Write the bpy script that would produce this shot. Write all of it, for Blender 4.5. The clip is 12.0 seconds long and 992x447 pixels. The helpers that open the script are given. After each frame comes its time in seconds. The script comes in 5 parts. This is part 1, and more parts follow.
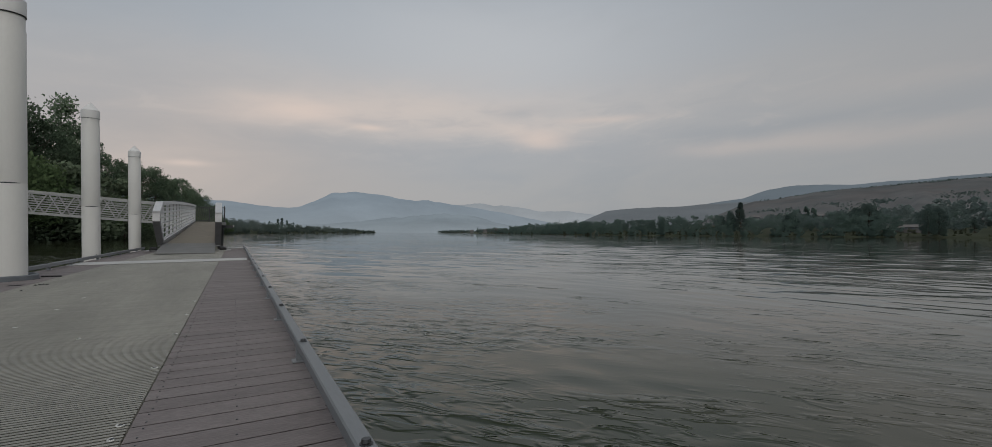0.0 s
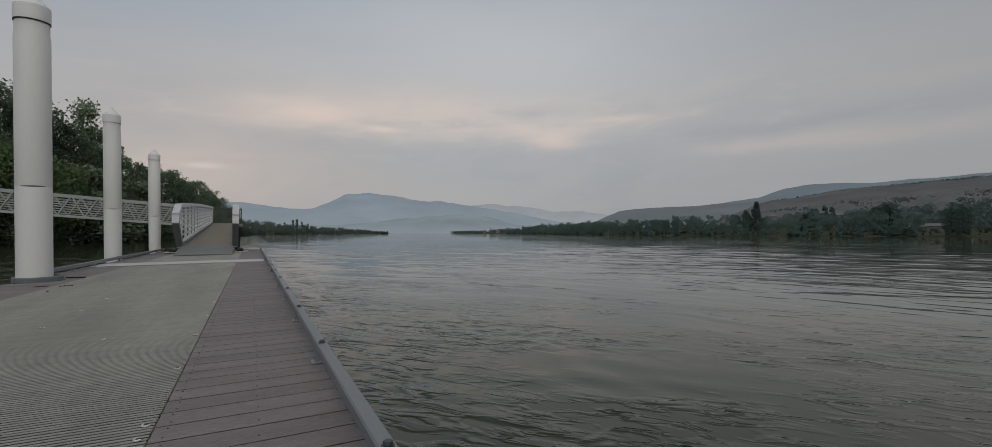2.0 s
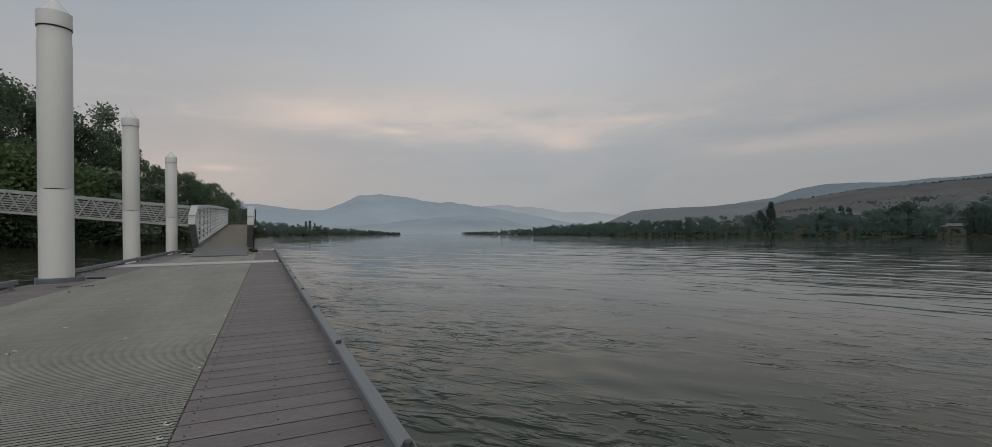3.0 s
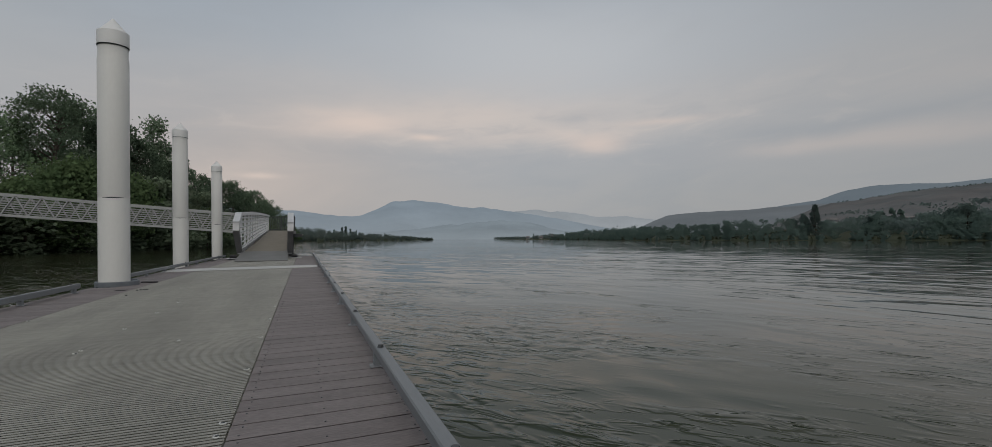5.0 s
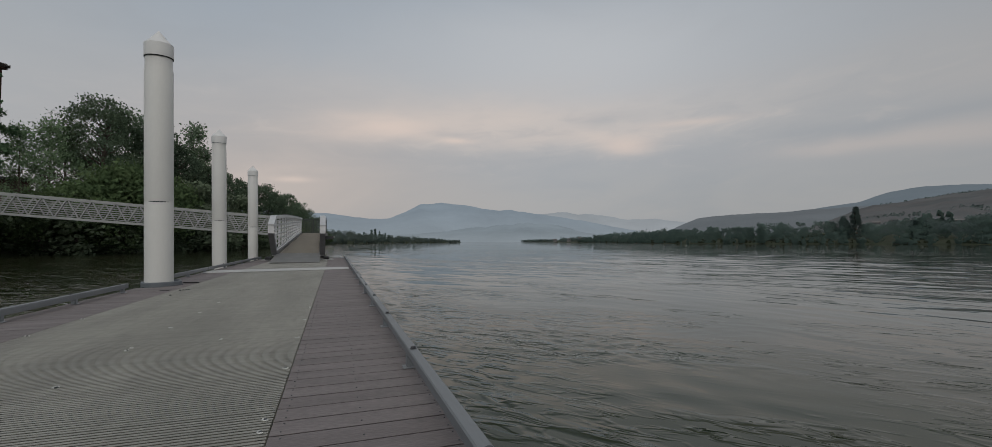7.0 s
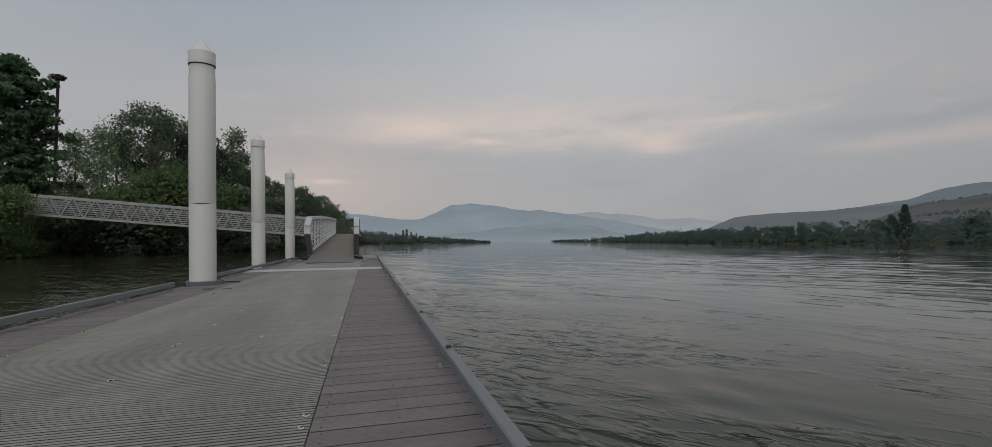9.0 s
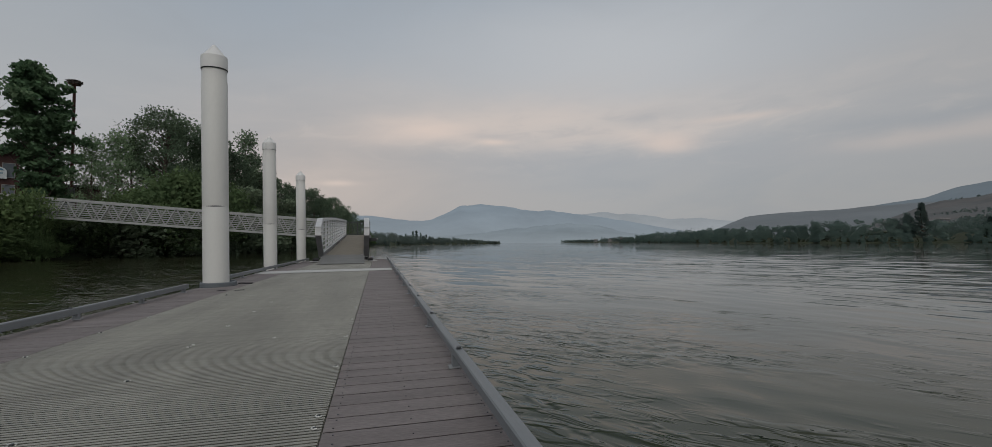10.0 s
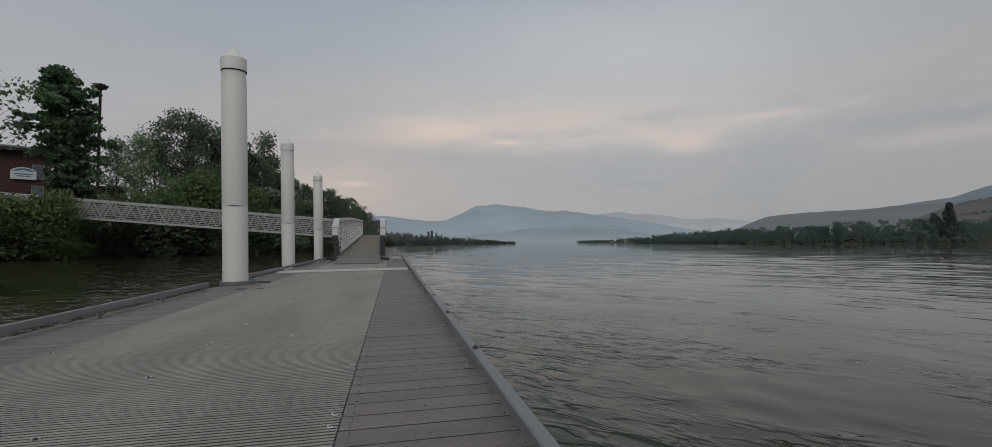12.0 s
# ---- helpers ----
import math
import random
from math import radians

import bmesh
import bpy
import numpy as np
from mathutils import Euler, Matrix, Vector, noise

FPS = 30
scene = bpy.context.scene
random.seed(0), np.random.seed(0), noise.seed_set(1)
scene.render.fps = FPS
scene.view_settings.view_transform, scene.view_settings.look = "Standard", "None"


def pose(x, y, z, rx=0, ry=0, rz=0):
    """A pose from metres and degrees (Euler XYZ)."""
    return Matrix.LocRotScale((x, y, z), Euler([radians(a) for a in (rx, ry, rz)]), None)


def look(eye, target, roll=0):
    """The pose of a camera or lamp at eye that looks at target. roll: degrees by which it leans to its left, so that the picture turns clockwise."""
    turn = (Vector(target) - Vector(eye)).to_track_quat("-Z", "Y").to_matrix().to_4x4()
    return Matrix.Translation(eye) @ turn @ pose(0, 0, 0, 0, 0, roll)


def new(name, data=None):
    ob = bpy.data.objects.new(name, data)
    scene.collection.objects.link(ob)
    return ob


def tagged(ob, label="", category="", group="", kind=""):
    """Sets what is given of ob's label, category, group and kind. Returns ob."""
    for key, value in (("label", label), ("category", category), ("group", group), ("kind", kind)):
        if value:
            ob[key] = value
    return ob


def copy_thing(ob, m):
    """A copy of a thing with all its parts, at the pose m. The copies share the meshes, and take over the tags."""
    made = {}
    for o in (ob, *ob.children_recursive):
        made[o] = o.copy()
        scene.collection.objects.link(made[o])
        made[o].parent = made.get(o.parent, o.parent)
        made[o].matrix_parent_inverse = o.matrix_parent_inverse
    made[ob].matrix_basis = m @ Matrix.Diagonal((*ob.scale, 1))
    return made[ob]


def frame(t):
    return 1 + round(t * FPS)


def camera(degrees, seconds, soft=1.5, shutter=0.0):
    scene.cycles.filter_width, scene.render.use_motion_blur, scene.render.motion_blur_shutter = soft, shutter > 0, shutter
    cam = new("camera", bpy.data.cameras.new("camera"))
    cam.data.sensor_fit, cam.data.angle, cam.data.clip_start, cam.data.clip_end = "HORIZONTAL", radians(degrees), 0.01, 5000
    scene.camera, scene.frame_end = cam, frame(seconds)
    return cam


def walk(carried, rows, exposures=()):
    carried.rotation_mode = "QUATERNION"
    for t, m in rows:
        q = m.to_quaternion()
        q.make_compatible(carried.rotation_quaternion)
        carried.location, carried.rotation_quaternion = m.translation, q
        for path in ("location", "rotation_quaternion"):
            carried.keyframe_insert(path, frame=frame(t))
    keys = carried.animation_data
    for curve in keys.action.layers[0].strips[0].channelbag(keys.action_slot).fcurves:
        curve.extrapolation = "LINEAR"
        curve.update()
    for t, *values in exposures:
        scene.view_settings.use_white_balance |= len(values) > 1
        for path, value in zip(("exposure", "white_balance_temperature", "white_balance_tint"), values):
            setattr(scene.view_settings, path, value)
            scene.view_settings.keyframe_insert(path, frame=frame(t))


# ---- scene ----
cam = camera(91.88, 12.0, soft=0.8)
PATH = (
    (0, pose(0.0644, -0.0291, 0.6240, 91.119, -0.309, -28.485)),
    (0.5, pose(0.0633, -0.0062, 0.6224, 91.089, -0.256, -28.252)),
    (1, pose(0.0581, -0.0060, 0.6227, 91.116, -0.214, -27.945)),
    (1.5, pose(0.0584, -0.0135, 0.6251, 91.071, -0.123, -27.541)),
    (2, pose(0.0495, -0.0170, 0.6285, 91.164, -0.118, -26.970)),
    (2.5, pose(0.0445, -0.0139, 0.6249, 91.175, 0.047, -26.329)),
    (3, pose(0.0329, -0.0063, 0.6282, 91.270, -0.035, -25.639)),
    (5, pose(0.0003, 0.0054, 0.6307, 91.867, 0.133, -21.825)),
    (5.5, pose(-0.0018, 0.0002, 0.6279, 91.972, 0.174, -20.774)),
    (6, pose(-0.0174, -0.0077, 0.6329, 92.052, -0.062, -20.126)),
    (6.5, pose(-0.0214, -0.0172, 0.6340, 92.102, -0.008, -19.299)),
    (7, pose(-0.0244, -0.0165, 0.6392, 92.182, -0.030, -18.586)),
    (9, pose(-0.0405, 0.0054, 0.6324, 92.218, 0.091, -14.992)),
    (9.5, pose(-0.0414, 0.0060, 0.6371, 92.232, 0.196, -14.395)),
    (10, pose(-0.0435, 0.0032, 0.6355, 92.299, 0.325, -13.862)),
    (10.5, pose(-0.0451, 0.0018, 0.6369, 92.374, 0.493, -13.358)),
    (11, pose(-0.0506, 0.0113, 0.6321, 92.422, 0.389, -12.794)),
    (11.5, pose(-0.0457, 0.0273, 0.6240, 92.348, 0.373, -12.335)),
    (12, pose(-0.0445, 0.0320, 0.6255, 92.340, 0.247, -12.061)),
)
walk(cam, PATH, exposures=[(0.0, 0.0), (12.0, 0.0)])

WATER = -0.45


# ---- world and light ----
def build_world():
    world = bpy.data.worlds.new("hazy_evening_sky")
    scene.world = world
    world.use_nodes = True
    nt = world.node_tree
    nt.nodes.clear()
    n, link = nt.nodes.new, nt.links.new

    def m(op, a, b=None, c=None):
        node = n("ShaderNodeMath")
        node.operation = op
        for i, val in enumerate((a, b, c)):
            if val is None:
                continue
            if isinstance(val, (int, float)):
                node.inputs[i].default_value = val
            else:
                link(val, node.inputs[i])
        return node.outputs[0]

    def mixc(fac, a, b):
        node = n("ShaderNodeMix")
        node.data_type = "RGBA"
        for sock, val in ((node.inputs[0], fac), (node.inputs[6], a), (node.inputs[7], b)):
            if isinstance(val, tuple):
                sock.default_value = (*val, 1)
            elif isinstance(val, (int, float)):
                sock.default_value = val
            else:
                link(val, sock)
        return node.outputs[2]

    tc = n("ShaderNodeTexCoord")
    sep = n("ShaderNodeSeparateXYZ")
    link(tc.outputs["Generated"], sep.inputs[0])
    az = m("ARCTAN2", sep.outputs[0], sep.outputs[1])
    el = m("ARCSINE", sep.outputs[2])
    up = m("MAXIMUM", el, 0.0)
    # haze near the horizon, blue-grey cloud deck above
    ramp = n("ShaderNodeValToRGB")
    link(m("DIVIDE", up, 1.5708), ramp.inputs[0])
    r = ramp.color_ramp
    r.elements[0].position, r.elements[0].color = 0.0, (0.405, 0.408, 0.412, 1)
    r.elements[1].position, r.elements[1].color = 1.0, (0.43, 0.445, 0.46, 1)
    for pos, col in ((0.05, (0.408, 0.409, 0.412)), (0.10, (0.392, 0.402, 0.418)), (0.16, (0.385, 0.396, 0.412)), (0.21, (0.352, 0.388, 0.428)), (0.3, (0.305, 0.358, 0.420)), (0.5, (0.335, 0.362, 0.395))):
        e = r.elements.new(pos)
        e.color = (*col, 1)
    # soft cloud banks, drawn out along the horizon and climbing a little eastwards
    def drift(sa, se, scale, detail, warp, seed):
        comb = n("ShaderNodeCombineXYZ")
        link(m("MULTIPLY", az, sa), comb.inputs[0])
        link(m("MULTIPLY", m("ADD", el, m("MULTIPLY", az, -0.055)), se), comb.inputs[1])
        comb.inputs[2].default_value = seed
        node = n("ShaderNodeTexNoise")
        link(comb.outputs[0], node.inputs["Vector"])
        node.inputs["Scale"].default_value = scale
        node.inputs["Detail"].default_value = detail
        node.inputs["Roughness"].default_value = 0.52
        node.inputs["Distortion"].default_value = warp
        return node.outputs["Fac"]

    noi = drift(3.2, 11.0, 1.5, 6, 0.5, 0.0)
    broad = drift(1.6, 4.2, 1.2, 4, 0.9, 3.7)

    def step(val, lo, hi, top):
        node = n("ShaderNodeMapRange")
        node.interpolation_type = "SMOOTHSTEP"
        node.inputs["From Min"].default_value, node.inputs["From Max"].default_value = lo, hi
        node.inputs["To Max"].default_value = top
        link(val, node.inputs["Value"])
        return node.outputs[0]

    col = mixc(step(noi, 0.40, 0.70, 0.38), ramp.outputs[0], (0.315, 0.350, 0.390))
    col = mixc(step(broad, 0.42, 0.70, 0.55), col, (0.318, 0.345, 0.378))

    def puffs(spots, ragged):
        """Soft-edged patches of cloud: azimuth, height, half width and half height in degrees, slant, strength."""
        total = None
        for ca, ce, wa, we, slant, s in spots:
            off = m("SUBTRACT", az, radians(ca))
            da = m("DIVIDE", off, radians(wa))
            de = m("DIVIDE", m("SUBTRACT", m("SUBTRACT", el, radians(ce)), m("MULTIPLY", off, slant)), radians(we))
            de = m("ADD", de, m("MULTIPLY", m("SUBTRACT", noi, 0.5), ragged))
            da = m("ADD", da, m("MULTIPLY", m("SUBTRACT", broad, 0.5), ragged))
            g = m("MULTIPLY", m("EXPONENT", m("MULTIPLY", m("ADD", m("MULTIPLY", da, da), m("MULTIPLY", de, de)), -1.0)), s)
            total = g if total is None else m("SUBTRACT", m("ADD", total, g), m("MULTIPLY", total, g))
        return total

    # thin places in the cloud where the low sun comes through, and thicker grey-blue bars
    warm = puffs(((6.3, 13.1, 6.4, 1.3, 0.02, 0.74), (0.0, 12.2, 6.0, 1.0, 0.06, 0.30), (14.1, 12.0, 2.1, 0.34, 0.0, 0.70), (33.9, 11.1, 2.9, 1.0, 0.0, 0.66), (31.0, 11.9, 4.0, 0.8, -0.1, 0.22),
                  (41.5, 13.1, 4.6, 0.42, 0.02, 0.42), (37.5, 12.3, 4.0, 0.9, 0.1, 0.12), (-4.2, 6.9, 1.9, 0.32, 0.02, 0.60), (-7.0, 6.0, 9.0, 3.6, 0.0, 0.30), (63.0, 9.3, 12.0, 1.0, 0.02, 0.42), (53.0, 9.3, 5.0, 0.6, 0.0, 0.18),
                  (20.0, 14.6, 12.0, 2.0, 0.0, 0.20), (23.0, 12.0, 5.0, 0.7, 0.1, 0.16), (70.0, 14.0, 8.0, 1.0, 0.03, 0.16)), 2.2)
    thick = puffs(((32.5, 13.9, 3.6, 0.8, 0.05, 0.42), (62.0, 11.1, 11.0, 0.75, 0.07, 0.68), (51.0, 10.6, 4.5, 0.8, 0.0, 0.40), (13.5, 12.6, 3.4, 0.45, -0.05, 0.40), (24.0, 9.6, 10.0, 1.6, 0.0, 0.16), (9.0, 9.6, 9.0, 1.2, 0.0, 0.12), (44.0, 8.6, 9.0, 1.5, 0.0, 0.14), (-8.0, 15.5, 8.0, 2.5, 0.0, 0.15)), 2.2)
    # broad brightness towards the sunset
    def lobe(ca, ce, wa, we, strength):
        ga = m("DIVIDE", m("SUBTRACT", az, radians(ca)), radians(wa))
        ge = m("DIVIDE", m("ADD", m("SUBTRACT", el, radians(ce)), m("MULTIPLY", m("SUBTRACT", broad, 0.5), 0.12)), radians(we))
        return m("MULTIPLY", m("EXPONENT", m("MULTIPLY", m("ADD", m("MULTIPLY", ga, ga), m("MULTIPLY", ge, ge)), -1.0)), strength)

    col = mixc(lobe(28, 21, 30, 8, 0.85), col, (0.525, 0.540, 0.560))
    col = mixc(lobe(18, 14.2, 30, 3.8, 0.90), col, (0.595, 0.545, 0.512))
    col = mixc(lobe(62, 15.0, 18, 3.2, 0.40), col, (0.480, 0.465, 0.455))
    col = mixc(lobe(-32, 15.0, 15, 10, 0.6), col, (0.440, 0.460, 0.478))
    col = mixc(lobe(24, 8.0, 16, 2.6, 0.40), col, (0.400, 0.416, 0.434))
    # dust-tinted air low over the valley
    ha = m("DIVIDE", m("SUBTRACT", az, radians(-6)), radians(20))
    he = m("DIVIDE", m("SUBTRACT", el, radians(6)), radians(8))
    dust = m("MULTIPLY", m("EXPONENT", m("MULTIPLY", m("ADD", m("MULTIPLY", ha, ha), m("MULTIPLY", he, he)), -1.0)), 0.8)
    col = mixc(dust, col, (0.470, 0.425, 0.400))
    col = mixc(thick, col, (0.335, 0.362, 0.395))
    wisps = drift(8.0, 30.0, 1.4, 6, 0.8, 7.1)
    belt = lobe(28, 12.5, 40, 3.6, 1.0)
    col = mixc(m("MULTIPLY", step(wisps, 0.48, 0.72, 0.34), belt), col, (0.345, 0.368, 0.398))
    col = mixc(m("MULTIPLY", step(m("SUBTRACT", 1.0, wisps), 0.52, 0.74, 0.34), belt), col, (0.640, 0.575, 0.530))
    col = mixc(warm, col, (0.74, 0.610, 0.535))
    # heavier cloud towards the east
    heavy = n("ShaderNodeMapRange")
    heavy.interpolation_type = "SMOOTHSTEP"
    heavy.inputs["From Min"].default_value, heavy.inputs["From Max"].default_value = radians(30), radians(84)
    heavy.inputs["To Max"].default_value = 0.62
    link(az, heavy.inputs["Value"])
    col = mixc(heavy.outputs[0], col, (0.326, 0.327, 0.330))
    # thicker smoke low over the eastern hills
    side = n("ShaderNodeMapRange")
    side.interpolation_type = "SMOOTHSTEP"
    side.inputs["From Min"].default_value, side.inputs["From Max"].default_value = radians(20), radians(48)
    link(az, side.inputs["Value"])
    lowe = m("DIVIDE", el, radians(8))
    smoke = m("MULTIPLY", m("MULTIPLY", side.outputs[0], m("EXPONENT", m("MULTIPLY", m("MULTIPLY", lowe, lowe), -1.0))), 0.34)
    col = mixc(smoke, col, (0.300, 0.308, 0.312))
    cloud = n("ShaderNodeBackground")
    link(col, cloud.inputs[0])
    # the deck is brighter behind the walker, where the veiled sun stands
    back = m("MAXIMUM", m("MULTIPLY", sep.outputs[1], -1.0), 0.0)
    link(m("ADD", 1.0, m("MULTIPLY", back, SKY_BACK)), cloud.inputs[1])
    sky = n("ShaderNodeTexSky")
    sky.sky_type = "NISHITA"
    sky.sun_disc = False
    sky.sun_elevation, sky.sun_rotation = radians(38), radians(SUN_AZ)
    sky.dust_density = 4
    skyb = n("ShaderNodeBackground")
    skyb.inputs[1].default_value = 0.05
    link(sky.outputs[0], skyb.inputs[0])
    mx = n("ShaderNodeMixShader")
    mx.inputs[0].default_value = 0.93
    link(skyb.outputs[0], mx.inputs[1])
    link(cloud.outputs[0], mx.inputs[2])
    out = n("ShaderNodeOutputWorld")
    link(mx.outputs[0], out.inputs[0])


SKY_BACK = 0.5
SUN_AZ = 190.0
build_world()
sun = new("sun", bpy.data.lights.new("sun", "SUN"))
sun.data.energy, sun.data.angle, sun.data.color = 0.7, radians(40), (1.0, 0.93, 0.83)
sun.matrix_world = look((-8, -45, 36), (0, 0, 0))


# ---- materials ----
def noise_mat(name, a, b, scale=4.0, rough=0.7, fine=60.0, fine_amt=0.25, bump=0.2, metal=0.0, stretch=(1, 1, 1), rand=0.0, island=0.0, spec=0.5, bump_dist=0.004):
    """A two-scale procedural material in object space: patches from a to b, grain, relief."""
    mt = bpy.data.materials.new(name)
    mt.use_nodes = True
    nt = mt.node_tree
    n, link = nt.nodes.new, nt.links.new
    bs = nt.nodes["Principled BSDF"]
    tc = n("ShaderNodeTexCoord")
    geo = n("ShaderNodeNewGeometry")
    mp = n("ShaderNodeMapping")
    mp.inputs["Scale"].default_value = stretch
    link(geo.outputs["Position"], mp.inputs[0])
    big, small = n("ShaderNodeTexNoise"), n("ShaderNodeTexNoise")
    for t, s, d in ((big, scale, 4), (small, fine, 3)):
        t.inputs["Scale"].default_value, t.inputs["Detail"].default_value = s, d
        link(mp.outputs[0], t.inputs["Vector"])
    mix = n("ShaderNodeMix")
    mix.data_type = "RGBA"
    mix.inputs[6].default_value, mix.inputs[7].default_value = (*a, 1), (*b, 1)
    mr = n("ShaderNodeMapRange")
    mr.inputs["From Min"].default_value, mr.inputs["From Max"].default_value = 0.3, 0.7
    link(big.outputs["Fac"], mr.inputs["Value"])
    link(mr.outputs[0], mix.inputs[0])
    hsv = n("ShaderNodeHueSaturation")
    link(mix.outputs[2], hsv.inputs["Color"])
    val = n("ShaderNodeMath")
    val.operation = "MULTIPLY_ADD"
    link(small.outputs["Fac"], val.inputs[0])
    val.inputs[1].default_value, val.inputs[2].default_value = fine_amt * 2, 1 - fine_amt
    last = val.outputs[0]
    for amt, node, out in ((rand, "ShaderNodeObjectInfo", "Random"), (island, "ShaderNodeNewGeometry", "Random Per Island")):
        if amt:
            src = n(node)
            f = n("ShaderNodeMath")
            f.operation = "MULTIPLY_ADD"
            link(src.outputs[out], f.inputs[0])
            f.inputs[1].default_value, f.inputs[2].default_value = amt * 2, 1 - amt
            g = n("ShaderNodeMath")
            g.operation = "MULTIPLY"
            link(last, g.inputs[0])
            link(f.outputs[0], g.inputs[1])
            last = g.outputs[0]
    link(last, hsv.inputs["Value"])
    link(hsv.outputs[0], bs.inputs["Base Color"])
    rr = n("ShaderNodeMapRange")
    rr.inputs["To Min"].default_value, rr.inputs["To Max"].default_value = max(0.02, rough - 0.1), min(1, rough + 0.1)
    link(small.outputs["Fac"], rr.inputs["Value"])
    link(rr.outputs[0], bs.inputs["Roughness"])
    bs.inputs["Metallic"].default_value = metal
    bs.inputs["Specular IOR Level"].default_value = spec
    if bump:
        bp = n("ShaderNodeBump")
        bp.inputs["Strength"].default_value, bp.inputs["Distance"].default_value = bump, bump_dist
        link(small.outputs["Fac"], bp.inputs["Height"])
        link(bp.outputs[0], bs.inputs["Normal"])
    return mt


def leaf_mat(name, a, b, island=0.3, patch=0.5, even=0.0, face=(-0.25, -0.45, 0.86)):
    """Thin leaves that let light through. even: how far a crown shades as one soft mass, open towards face."""
    mt = bpy.data.materials.new(name)
    mt.use_nodes = True
    nt = mt.node_tree
    nt.nodes.clear()
    n, link = nt.nodes.new, nt.links.new
    geo, info = n("ShaderNodeNewGeometry"), n("ShaderNodeObjectInfo")
    noi = n("ShaderNodeTexNoise")
    noi.inputs["Scale"].default_value = patch
    link(geo.outputs["Position"], noi.inputs["Vector"])
    mr = n("ShaderNodeMapRange")
    mr.inputs["From Min"].default_value, mr.inputs["From Max"].default_value = 0.35, 0.65
    link(noi.outputs["Fac"], mr.inputs["Value"])
    mix = n("ShaderNodeMix")
    mix.data_type = "RGBA"
    mix.inputs[6].default_value, mix.inputs[7].default_value = (*a, 1), (*b, 1)
    link(mr.outputs[0], mix.inputs[0])
    hsv = n("ShaderNodeHueSaturation")
    link(mix.outputs[2], hsv.inputs["Color"])
    f = n("ShaderNodeMath")
    f.operation = "MULTIPLY_ADD"
    f.inputs[1].default_value, f.inputs[2].default_value = island * 2, 1 - island
    link(geo.outputs["Random Per Island"], f.inputs[0])
    g = n("ShaderNodeMath")
    g.operation = "MULTIPLY_ADD"
    g.inputs[1].default_value, g.inputs[2].default_value = 0.5, 0.75
    link(info.outputs["Random"], g.inputs[0])
    h = n("ShaderNodeMath")
    h.operation = "MULTIPLY"
    link(f.outputs[0], h.inputs[0])
    link(g.outputs[0], h.inputs[1])
    link(h.outputs[0], hsv.inputs["Value"])
    d, t = n("ShaderNodeBsdfDiffuse"), n("ShaderNodeBsdfTranslucent")
    link(hsv.outputs[0], d.inputs[0])
    link(hsv.outputs[0], t.inputs[0])
    if even:
        soft = n("ShaderNodeMix")
        soft.data_type = "VECTOR"
        soft.inputs[0].default_value = even
        soft.inputs[5].default_value = face
        link(geo.outputs["Normal"], soft.inputs[4])
        link(soft.outputs[1], d.inputs["Normal"])
        if even > 0.7:
            link(soft.outputs[1], t.inputs["Normal"])
    ms = n("ShaderNodeMixShader")
    ms.inputs[0].default_value = 0.35 if even > 0.5 else 0.46
    link(d.outputs[0], ms.inputs[1])
    link(t.outputs[0], ms.inputs[2])
    out = n("ShaderNodeOutputMaterial")
    link(ms.outputs[0], out.inputs[0])
    return mt


CREST_TURN = 52  # degrees: the wavelets' crests run nearly along the dock
# along and across the crest (per metre), strength, height, the part of the noise that rises into a crest, and where it blows
RIPPLES = ((0.05, 0.30, 0.5, 0.024, 0.40, 0.75, "lane"), (0.36, 1.35, 0.85, 0.021, 0.55, 0.70, "lane"), (1.3, 3.0, 0.95, 0.016, 0.56, 0.68, "flurry"), (2.2, 5.8, 0.95, 0.010, 0.54, 0.68, "flurry"), (3.0, 8.5, 0.95, 0.0105, 0.48, 0.68, "eddy"))


